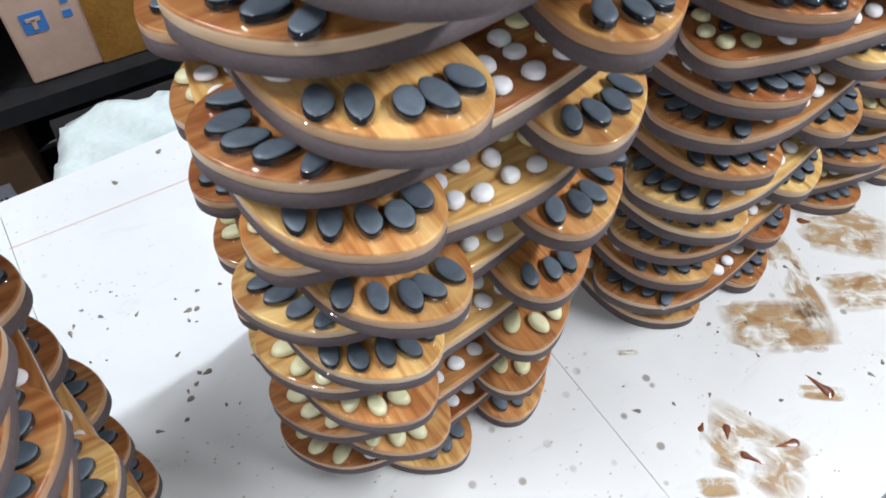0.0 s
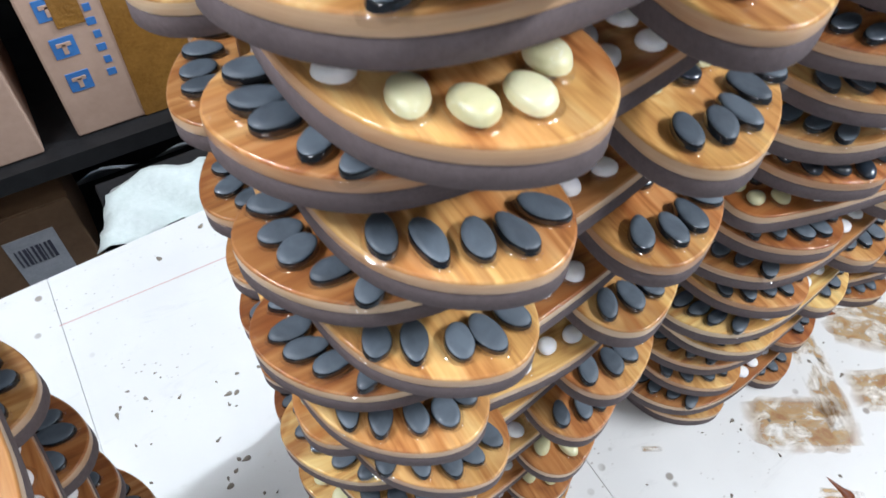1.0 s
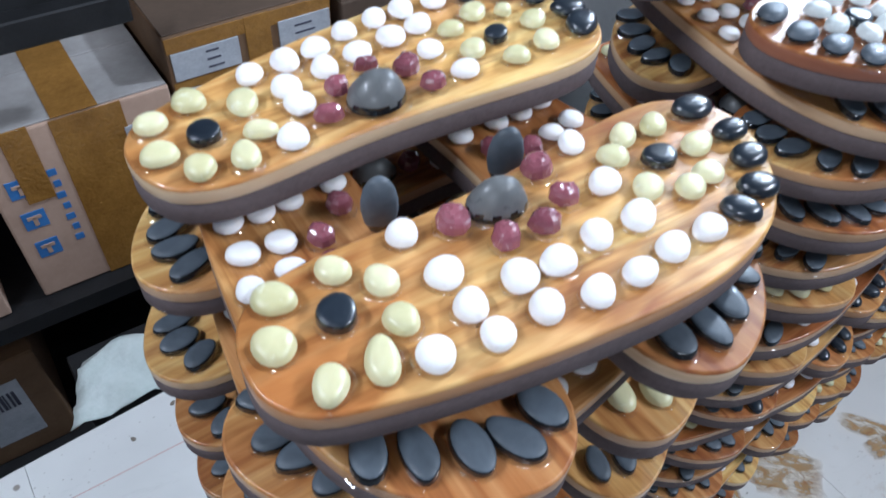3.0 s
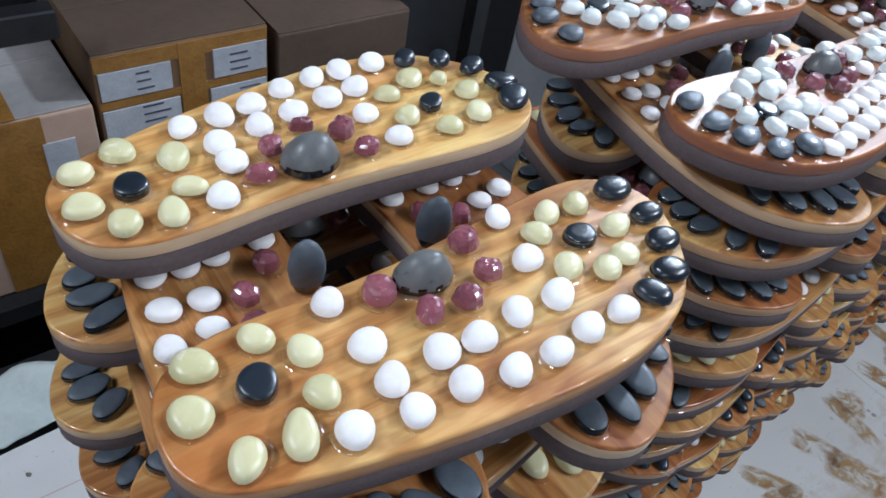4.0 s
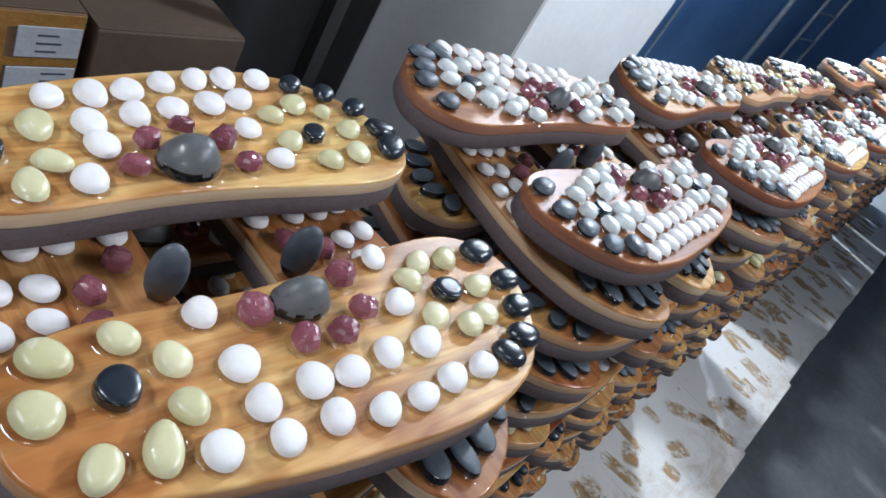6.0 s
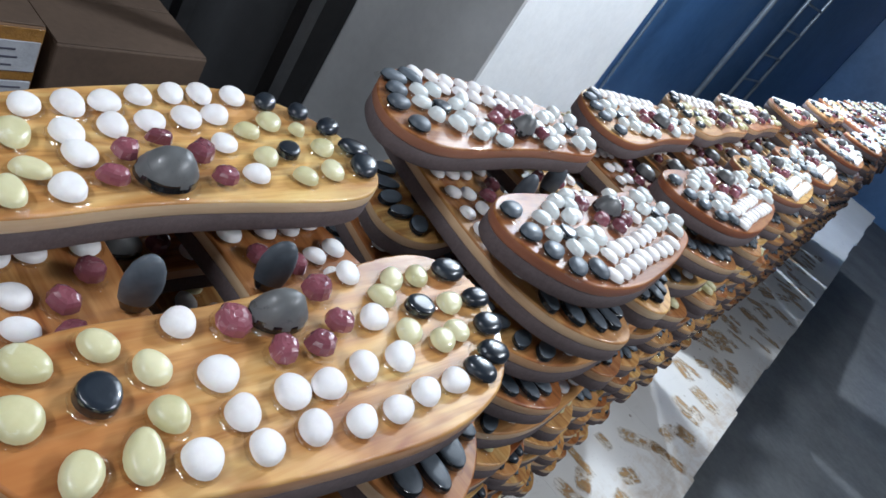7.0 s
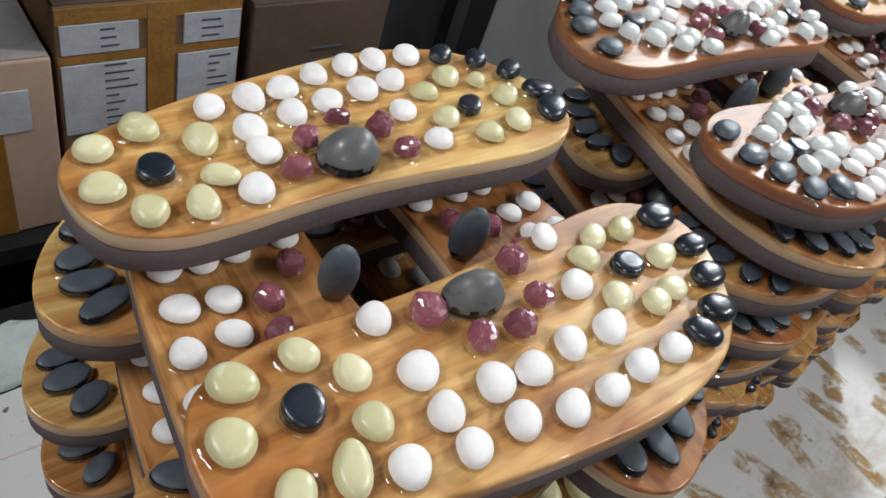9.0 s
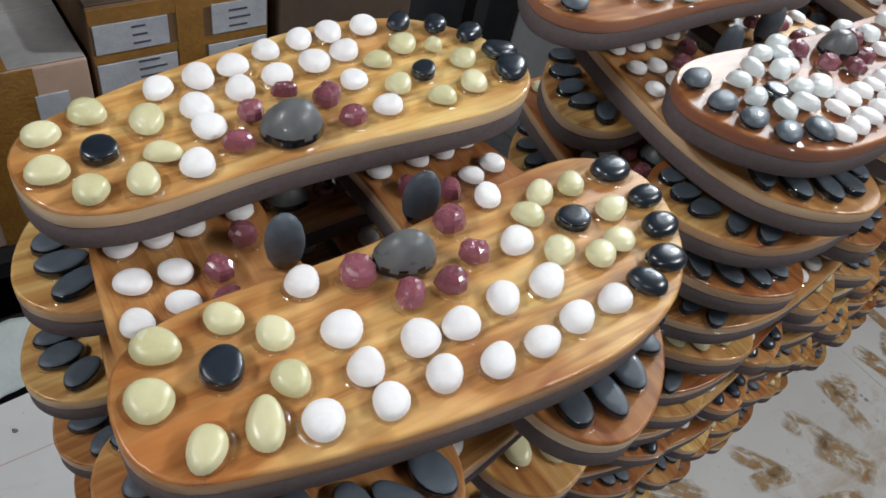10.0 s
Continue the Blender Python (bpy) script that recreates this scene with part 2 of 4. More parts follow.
def make_plain(name, dark, light, rough, scale, bump_strength=0.2, stretch=(1, 1, 1), metallic=0.0):
    m, t, b = material(name)
    vec = coords(t, stretch)
    n1 = noise_of(t, vec, scale, 5, 0.65)
    n2 = noise_of(t, vec, scale * 9, 3, 0.6)
    mix = math_of(t, "ADD", math_of(t, "MULTIPLY", n1, 0.7), math_of(t, "MULTIPLY", n2, 0.3))
    t.links.new(ramp(t, mix, [(0.32, dark), (0.68, light)]).outputs["Color"], b.inputs["Base Color"])
    b.inputs["Roughness"].default_value = rough
    b.inputs["Metallic"].default_value = metallic
    bump(t, b, n2, bump_strength, 0.004)
    return m


BOARD = make_board()
CONCRETE = make_plain("concrete", (0.21, 0.215, 0.22), (0.36, 0.365, 0.37), 0.75, 3.0)
PLASTER = make_plain("white_plaster", (0.70, 0.71, 0.72), (0.82, 0.83, 0.835), 0.8, 4.0)
# near-black stands for the unlit depth of the room, put into the colour
UNLIT_DARK = make_plain("unlit_dark", (0.007, 0.007, 0.008), (0.014, 0.014, 0.016), 0.8, 3.0)
# unseen ceiling and walls, darker than plaster to cut the light they bounce
LOW_BOUNCE_GREY = make_plain("low_bounce_grey", (0.10, 0.105, 0.11), (0.16, 0.165, 0.17), 0.85, 2.0)
KRAFT = make_plain("kraft_card", (0.115, 0.060, 0.028), (0.17, 0.096, 0.048), 0.75, 9.0, 0.1)
PINKCARD = make_plain("faded_pink_card", (0.38, 0.25, 0.185), (0.48, 0.33, 0.25), 0.75, 7.0, 0.1)
GREYCARD = make_plain("faded_grey_card", (0.24, 0.22, 0.21), (0.36, 0.34, 0.33), 0.75, 7.0, 0.1)
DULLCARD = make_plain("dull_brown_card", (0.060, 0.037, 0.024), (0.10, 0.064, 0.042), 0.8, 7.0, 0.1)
TAPE = make_plain("yellow_packing_tape", (0.19, 0.086, 0.018), (0.32, 0.16, 0.036), 0.18, 16.0, 0.5)
PAPER = make_plain("white_paper", (0.30, 0.31, 0.34), (0.46, 0.47, 0.50), 0.6, 25.0, 0.1)
GREENPAPER = make_plain("pale_green_sheet", (0.48, 0.54, 0.51), (0.66, 0.70, 0.68), 0.5, 9.0, 0.3)
INK = make_plain("dark_print", (0.03, 0.03, 0.05), (0.07, 0.07, 0.10), 0.6, 30.0, 0.0)
BLUEINK = make_plain("blue_print", (0.035, 0.13, 0.36), (0.05, 0.18, 0.45), 0.6, 30.0, 0.0)
STEEL = make_plain("dark_steel", (0.009, 0.009, 0.010), (0.022, 0.022, 0.024), 0.5, 20.0, 0.1, metallic=0.3)
BLUE = make_plain("blue_tarpaulin", (0.065, 0.165, 0.36), (0.12, 0.26, 0.52), 0.35, 1.2, 0.6)
PIPE = make_plain("galvanised_pipe", (0.30, 0.36, 0.42), (0.45, 0.50, 0.56), 0.35, 20.0, 0.05, metallic=0.6)

# ---- building helpers ----


def mesh_from(name, bm, mats, smooth=False):
    me = bpy.data.meshes.new(name)
    bm.normal_update()
    bm.to_mesh(me)
    bm.free()
    for m in (mats if isinstance(mats, (list, tuple)) else [mats]):
        me.materials.append(m)
    if smooth:
        me.polygons.foreach_set("use_smooth", [True] * len(me.polygons))
    return me


def put_mesh(name, me, parent=None, m=None, label=""):
    ob = new(name, me)
    if m is not None:
        ob.matrix_basis = m
    ob.parent = parent
    if label:
        ob["label"] = label
    return ob


def part(name, bm, mat, parent, label="", smooth=False):
    return put_mesh(name, mesh_from(name, bm, mat, smooth), parent, None, label)


def box_bm(x0, x1, y0, y1, z0, z1, bevel=0.0, seg=1):
    bm = bmesh.new()
    bmesh.ops.create_cube(bm, size=1.0)
    for v in bm.verts:
        v.co = Vector(((x0 + x1) / 2 + v.co.x * (x1 - x0), (y0 + y1) / 2 + v.co.y * (y1 - y0), (z0 + z1) / 2 + v.co.z * (z1 - z0)))
    if bevel:
        bmesh.ops.bevel(bm, geom=list(bm.edges), offset=bevel, segments=seg, profile=0.5, affect="EDGES")
    return bm


def structure(name, bm, mat, label, category):
    return tagged(put_mesh(name, mesh_from(name, bm, mat)), label, category, kind="structure")


# ---- the room ----
FLOOR = -0.75
structure("floor", box_bm(-4, 12, -4, 4.2, FLOOR - 0.1, FLOOR), CONCRETE, "worn dark grey concrete workshop floor", "floor")
structure("ceiling", box_bm(-4, 12, -4, 4.2, 2.6, 2.7), LOW_BOUNCE_GREY, "unseen workshop ceiling, kept dark grey to cut bounced light", "ceiling")
structure("wall_north", box_bm(-4, 12, 4.2, 4.3, FLOOR, 2.6), UNLIT_DARK, "back wall of the workshop, coloured near-black to stand for the unlit dark", "wall")
structure("wall_south", box_bm(-4, 12, -4.1, -4, FLOOR, 2.6), LOW_BOUNCE_GREY, "unseen workshop wall, kept dark grey to cut bounced light", "wall")
structure("wall_west", box_bm(-4.1, -4, -4, 4.2, FLOOR, 2.6), LOW_BOUNCE_GREY, "unseen end wall, kept dark grey to cut bounced light", "wall")
structure("wall_east", box_bm(12, 12.1, -4, 4.2, FLOOR, 2.6), BLUE, "dark blue far end wall of the workshop", "wall")
structure("pillar", box_bm(1.75, 2.50, 1.00, 1.65, FLOOR, 2.6, 0.006), PLASTER, "square white plastered pillar with scuffed faces", "pillar")
structure("blue_partition", box_bm(3.2, 11.9, 2.2, 2.23, FLOOR, 2.6), BLUE, "dark blue tarpaulin partition behind the row", "partition")

# ---- the worktable ----
table = tagged(new("worktable"), "long low worktable of white boards stained with brown glue", "table")
TABLE_X = tuple(-0.752 + 0.495 * k for k in range(17))


def table_board(x0, x1):
    bm = bmesh.new()
    step = random.Random(round(x0 * 100)).uniform(-0.012, 0.012) if x0 > 0.6 else 0.0

    def front(x):
        return -0.345 + 0.075 * x + step

    v = [bm.verts.new(p) for p in ((x0, front(x0), -0.018), (x1, front(x1), -0.018), (x1, 0.592 + 0.06 * x1, -0.018), (x0, 0.592 + 0.06 * x0, -0.018))]
    bm.faces.new(v[::-1])
    r = bmesh.ops.extrude_face_region(bm, geom=list(bm.faces))
    bmesh.ops.translate(bm, vec=(0, 0, 0.018), verts=[e for e in r["geom"] if isinstance(e, bmesh.types.BMVert)])
    bmesh.ops.recalc_face_normals(bm, faces=list(bm.faces))
    return bm


for a, b in zip(TABLE_X, TABLE_X[1:]):
    part("board", table_board(a + 0.0004, b - 0.0004), BOARD, table)
part("rail", box_bm(-0.7, 7.0, 0.20, 0.24, -0.07, -0.018), STEEL, table)
part("rail", box_bm(-0.7, 7.0, 0.46, 0.50, -0.07, -0.018), STEEL, table)
for x in (-0.66, 0.6, 2.1, 3.6, 5.0, 6.9):
    for y in (0.22, 0.48):
        part("leg", box_bm(x - 0.02, x + 0.02, y - 0.02, y + 0.02, FLOOR, -0.07), STEEL, table)



def make_glue():
    m, t, b = material("dried_glue")
    rnd, sh = random_shift(t, 9.0)
    long_streak = noise_of(t, coords(t, (6, 75, 1), shift=sh), 1.2, 5, 0.7, 0.5)
    blot = noise_of(t, coords(t, (30, 36, 1), shift=sh), 1.2, 4, 0.65, 0.8)
    mask = math_of(t, "ADD", math_of(t, "MULTIPLY", long_streak, 0.38), math_of(t, "MULTIPLY", blot, 0.77))
    a = ramp(t, mask, [(0.45, (0, 0, 0)), (0.65, (1, 1, 1))])
    sep = t.nodes.new("ShaderNodeSeparateXYZ")
    t.links.new(coords(t, which="Generated"), sep.inputs[0])
    rim = None
    for axis in ("X", "Y"):
        away = math_of(t, "ABSOLUTE", math_of(t, "SUBTRACT", math_of(t, "MULTIPLY", sep.outputs[axis], 2.0), 1.0))
        near_rim = math_of(t, "MULTIPLY", math_of(t, "SUBTRACT", 1.0, away), 2.6, True)
        rim = near_rim if rim is None else math_of(t, "MULTIPLY", rim, near_rim)
    t.links.new(math_of(t, "MULTIPLY", math_of(t, "MULTIPLY", a.outputs["Color"], rim), 0.78), b.inputs["Alpha"])
    c = ramp(t, blot, [(0.35, (0.62, 0.46, 0.25)), (0.52, (0.49, 0.31, 0.12)), (0.68, (0.33, 0.14, 0.04))])
    t.links.new(c.outputs["Color"], b.inputs["Base Color"])
    b.inputs["Roughness"].default_value = 0.30
    return m


GLUE = make_glue()
PENCIL = make_plain("red_pencil", (0.55, 0.36, 0.33), (0.62, 0.44, 0.41), 0.7, 60.0)


def smear(x, y, ln, wd, rz, seed):
    """A patch of dried glue with a ragged edge, lying on the boards."""
    rnd = random.Random(seed)
    bm = bmesh.new()
    n = 40
    rim = []
    for k in range(n):
        w = 6.2832 * k / n
        c, q = math.cos(w), math.sin(w)
        f = (abs(c) ** 5 + abs(q) ** 5) ** (-0.2) * (1 + rnd.uniform(-0.18, 0.05))
        rim.append(bm.verts.new((ln / 2 * f * c, wd / 2 * f * q, 0.0004)))
    bm.faces.new(rim)
    low = [bm.verts.new((v.co.x * 1.01, v.co.y * 1.01, 0.0001)) for v in rim]
    for k in range(n):
        bm.faces.new((low[k], low[(k + 1) % n], rim[(k + 1) % n], rim[k]))
    ob = part("glue_stain", bm, GLUE, table, "brown smear of dried glue")
    ob.matrix_basis = pose(x, y, 0, 0, 0, rz)


for n, (x, y, ln, wd, rz) in enumerate(((0.500, -0.110, 0.125, 0.060, -31), (0.570, -0.065, 0.150, 0.038, -112), (0.352, -0.205, 0.105, 0.066, -64), (0.690, -0.050, 0.110, 0.070, -45),
                                        (0.640, -0.135, 0.110, 0.050, -28), (0.470, -0.198, 0.050, 0.016, -35), (0.315, -0.041, 0.024, 0.006, -30), (0.290, -0.215, 0.040, 0.020, -30))):
    smear(x, y, ln * 1.15, wd * 1.3, rz, n)
for n in range(72):
    rnd = random.Random(200 + n)
    x = 0.74 + 0.054 * n + rnd.uniform(-0.04, 0.04)
    smear(x, rnd.uniform(-0.25, -0.08) + 0.075 * (x - 0.5), rnd.uniform(0.05, 0.14), rnd.uniform(0.03, 0.08), rnd.choice((-95, -80, -60, -30)) + rnd.uniform(-15, 15), 300 + n)


def drip(x, y, size, rz, tail, seed, dried=False):
    """A thick drop of glue with a drawn-out tail."""
    rnd = random.Random(seed)
    bm = bmesh.new()
    rows = []
    for s, h in ((1.0, 0.0002), (0.8, 0.0011), (0.4, 0.0016)):
        row = []
        for k in range(18):
            w = 6.2832 * k / 18
            far = tail * max(0.0, math.cos(w)) ** 6
            row.append(bm.verts.new((size * s * (math.cos(w) * (1 + far) + rnd.uniform(-0.06, 0.06)), size * s * 0.75 * math.sin(w) * (1 - 0.2 * math.cos(w)), h)))
        rows.append(row)
    for lo, hi in zip(rows, rows[1:]):
        for k in range(18):
            bm.faces.new((lo[k], lo[(k + 1) % 18], hi[(k + 1) % 18], hi[k]))
    bm.faces.new(rows[-1])
    ob = part("glue_drop", bm, DRIED if dried else DROP, table, "dried dark spot of glue" if dried else "red-brown drop of glue", True)
    ob.matrix_basis = pose(x, y, 0, 0, 0, rz)


DROP = make_wet("red_brown_glue", (0.20, 0.055, 0.018))
DRIED = make_plain("dried_dark_glue", (0.13, 0.105, 0.080), (0.27, 0.23, 0.185), 0.6, 90.0)
for n, (x, y, size, rz, tail) in enumerate(((0.321, -0.157, 0.0045, 30, 1.0), (0.345, -0.172, 0.006, -130, 1.4), (0.396, -0.223, 0.0065, 160, 2.6), (0.340, -0.205, 0.006, -60, 3.0),
                                            (0.478, -0.200, 0.009, 100, 2.2), (0.600, -0.200, 0.007, 10, 1.5), (0.262, -0.215, 0.005, -40, 2.0), (0.655, -0.010, 0.007, -40, 0.8), (0.705, 0.010, 0.009, -20, 2.5))):
    drip(x, y, size, rz, tail, 40 + n)
rnd = random.Random(77)
for x, y in ((-0.111, 0.534), (-0.040, 0.562), (-0.091, 0.280), (-0.100, 0.283), (-0.081, 0.305), (-0.111, 0.192), (-0.120, 0.196), (-0.140, 0.170), (-0.128, 0.184)):
    drip(x, y, rnd.uniform(0.0028, 0.005), rnd.uniform(0, 360), rnd.uniform(0, 0.8), 60 + round(1000 * y), True)
for k in range(46):
    x, y = (rnd.uniform(-0.24, -0.05), rnd.uniform(0.13, 0.36)) if k < 22 else (rnd.uniform(0.25, 0.62), rnd.uniform(-0.22, -0.01))
    drip(x, y, rnd.uniform(0.0012, 0.0034), rnd.uniform(0, 360), rnd.uniform(0, 1.6), 900 + k, True)
part("pencil_line", box_bm(-0.26, 0.02, 0.4885, 0.4903, 0.0001, 0.0004), PENCIL, table, "faint red pencil line")

# ---- pebble soles ----
LENGTH = 0.2775
OUTLINE = [(0.0, 0.004), (0.0025, 0.019), (0.011, 0.032), (0.030, 0.0405), (0.055, 0.0425), (0.090, 0.0415), (0.125, 0.0425), (0.160, 0.0460), (0.195, 0.0505),
           (0.225, 0.0533), (0.249, 0.0515), (0.267, 0.0420), (0.2765, 0.0270), (0.2765, 0.0110), (0.269, -0.0080), (0.255, -0.0270), (0.234, -0.0430), (0.205, -0.0520),
           (0.170, -0.0545), (0.130, -0.0510), (0.085, -0.0445), (0.042, -0.0350), (0.014, -0.0255), (0.002, -0.0110)]
WOOD_T, FOAM_T = 0.0095, 0.0130
PEBBLE_H = 0.0110
PALM_H = 0.0194  # the tall stone at the arch carries the sole above
LAYER = WOOD_T + FOAM_T + PALM_H - 0.0005


def curve_through(pts, steps):
    out, n = [], len(pts)
    for k in range(n):
        p0, p1, p2, p3 = (Vector(pts[(k + j - 1) % n]) for j in range(4))
        for s in range(steps):
            q = s / steps
            out.append(0.5 * (2 * p1 + (p2 - p0) * q + (2 * p0 - 5 * p1 + 4 * p2 - p3) * q * q + (3 * p1 - p0 - 3 * p2 + p3) * q ** 3))
    return out


def slab(side, levels, edged=0):
    """A closed slab of the sole's outline: levels are (inset, z) from bottom to top. Centred on the sole's length."""
    pts = [Vector((p.x - LENGTH / 2, side * p.y)) for p in curve_through(OUTLINE, 3)]
    if side < 0:
        pts = pts[::-1]
    pts = pts[::-1]
    n = len(pts)
    normals = []
    for k in range(n):
        d = pts[(k + 1) % n] - pts[k - 1]
        normals.append(Vector((d.y, -d.x)).normalized())
    bm = bmesh.new()
    rings = [[bm.verts.new((p.x - nn.x * inset, p.y - nn.y * inset, z)) for p, nn in zip(pts, normals)] for inset, z in levels]
    for j, (lo, hi) in enumerate(zip(rings, rings[1:])):
        for k in range(n):
            f = bm.faces.new((lo[k], lo[(k + 1) % n], hi[(k + 1) % n], hi[k]))
            f.material_index = 1 if j < edged else 0
    bm.faces.new(rings[0][::-1])
    bm.faces.new(rings[-1])
    for f in bm.faces:
        f.smooth = len(f.verts) == 4
    return bm


WOOD_ME = {(s, red): mesh_from("wood_board", slab(s, [(0.0006, FOAM_T), (0, FOAM_T + 0.001), (0, FOAM_T + WOOD_T - 0.0016), (0.0004, FOAM_T + WOOD_T - 0.0005), (0.0014, FOAM_T + WOOD_T)], 2), [RED_WOOD, RED_EDGE] if red else [WOOD, EDGE]) for s in (1, -1) for red in (False, True)}
FOAM_ME = {s: mesh_from("foam_sole", slab(s, [(0.001, 0), (0.0002, 0.0012), (0.0002, FOAM_T - 0.0008), (0.001, FOAM_T)]), FOAM) for s in (1, -1)}

ROUND = ((1.34, 0.0, 0), (1.20, 0.05, 0), (1.09, 0.16, 0), (1.03, 0.29, 0), (1.0, 0.36, 1), (0.985, 0.50, 2), (0.92, 0.72, 2), (0.78, 0.88, 2), (0.54, 0.97, 2), (0.28, 1.0, 2))
PEAK = ((1.22, 0.01, 0), (1.10, 0.05, 0), (1.03, 0.12, 0), (1.0, 0.18, 1), (0.985, 0.30, 1), (0.95, 0.40, 2), (0.80, 0.62, 2), (0.56, 0.86, 2), (0.34, 0.97, 2), (0.16, 1.0, 2))
LEAF = ((0.70, 0.0, 0), (0.62, 0.02, 0), (0.58, 0.06, 1), (0.86, 0.22, 2), (1.0, 0.45, 2), (0.97, 0.62, 2), (0.82, 0.80, 2), (0.55, 0.93, 2), (0.25, 1.0, 2))
FLAT = ((1.26, 0.0, 0), (1.15, 0.05, 0), (1.07, 0.15, 0), (1.025, 0.26, 0), (1.0, 0.32, 1), (1.0, 0.60, 1), (0.94, 0.86, 2), (0.84, 0.965, 2), (0.55, 0.99, 2), (0.28, 1.0, 2))


def add_pebble(bm, m, ln, wd, ht, seed, angular=0.0, segs=20, profile=ROUND):
    """One pebble with a resin rim into bm; material slots: 0 rim, 1 wet foot, 2 stone."""
    rnd = random.Random(seed)
    a, b2, c = rnd.uniform(-0.15, 0.15), rnd.uniform(-0.13, 0.13), rnd.uniform(0, 6.28)
    d3, e3 = rnd.uniform(-0.05, 0.05), rnd.uniform(0, 6.28)
    lean = (rnd.uniform(-0.12, 0.12), rnd.uniform(-0.12, 0.12))
    knots = [1 + angular * rnd.uniform(-0.2, 0.2) for _ in range(segs)]
    rows = []
    for r, z, slot in profile:
        row = []
        for k in range(segs):
            w = 6.2832 * k / segs
            f = 1 + a * math.cos(w) + b2 * math.cos(2 * w + c) * 0.6 + d3 * math.cos(3 * w + e3)
            f *= 1 + (knots[k] - 1) * min(1, z * 1.4)
            x, y = math.cos(w), math.sin(w)
            zz = ht * z * (1 + angular * 0.5 * (knots[(k * 3 + 1) % segs] - 1))
            row.append(bm.verts.new(m @ Vector((ln / 2 * r * f * x + lean[0] * ln * z * 0.3, wd / 2 * r * f * y + lean[1] * wd * z * 0.3, zz))))
        rows.append((row, slot))
    for (lo, s0), (hi, s1) in zip(rows, rows[1:]):
        for k in range(segs):
            fc = bm.faces.new((lo[k], lo[(k + 1) % segs], hi[(k + 1) % segs], hi[k]))
            fc.material_index = min(s0, s1)
            if profile is PEAK and s0 == 1 and s1 == 2 and knots[k] < 1:
                fc.material_index = 2
            fc.smooth = angular < 0.5 or fc.material_index == 0
    top = bm.faces.new(rows[-1][0])
    top.material_index, top.smooth = 2, angular < 0.5
    return bm


def pebble_mats(kind):
    return [WET_WOOD, WET_DARK if kind in ("black", "slate", "dry") else (STONE[kind]), STONE[kind]]


# sizes: length, width, height in metres
SIZES = {"white": (0.0158, 0.0144, PEBBLE_H - 0.0038), "green": (0.0168, 0.0138, PEBBLE_H - 0.0032), "black": (0.0180, 0.0160, PEBBLE_H - 0.0036), "purple": (0.0160, 0.0138, PEBBLE_H),
         "grey": (0.0172, 0.0138, PEBBLE_H - 0.001), "toe": (0.0262, 0.0156, PEBBLE_H - 0.0035), "palm": (0.0285, 0.0215, PALM_H), "pale_toe": (0.0235, 0.0155, PEBBLE_H - 0.002), "end": (0.0210, 0.0152, PEBBLE_H - 0.002), "blue_end": (0.0215, 0.0165, PEBBLE_H - 0.002), "slab": (0.0190, 0.0110, 0.0360)}
# toe stones of c soles: black, with their blue reflection painted as slate
KIND_OF = {"blue_end": "slate", "slab": "slate", "end": "black", "toe": "slate", "palm": "dry", "pale_toe": "green"}
PEBBLE_ME = {}
for key, (ln, wd, ht) in SIZES.items():
    kind = KIND_OF.get(key, key)
    PEBBLE_ME[key] = [mesh_from("pebble", add_pebble(bmesh.new(), Matrix.Identity(4), ln, wd, ht, 31 * v + len(key) * 7, 0.6 if key == "purple" else 0.22 if key == "palm" else 0.0, 10 if key == "purple" else 20, FLAT if key in ("toe", "black") else PEAK if key == "palm" else LEAF if key == "slab" else ROUND), pebble_mats(kind)) for v in range(7)]

WHITES_A = [(0.084, 0.030), (0.087, 0.004), (0.086, -0.012), (0.061, -0.025), (0.085, -0.031), (0.111, -0.014), (0.110, -0.032), (0.131, -0.016),
            (0.133, -0.037), (0.154, -0.013), (0.154, -0.040), (0.180, 0.009), (0.178, -0.016), (0.178, -0.037), (0.200, -0.039)]
PURPLES = [(0.105, 0.024), (0.118, 0.004), (0.138, 0.000), (0.155, 0.010), (0.160, 0.029)]


def ring(cx, cy, rx, ry, count, start):
    return [(cx + rx * math.cos(start + 6.2832 * k / count), cy + ry * math.sin(start + 6.2832 * k / count), math.degrees(start + 6.2832 * k / count) ) for k in range(count)]


# long toe stones, fanned along the rim: along and across from the middle, turn
TOES = ((0.089, -0.035, -24), (0.102, -0.018, -14), (0.112, 0.0, -3), (0.116, 0.0165, 6), (0.110, 0.0345, 18))
PALE_TOES = ((0.097, -0.026, -25), (0.112, -0.009, -8), (0.116, 0.011, 5), (0.104, 0.029, 22))


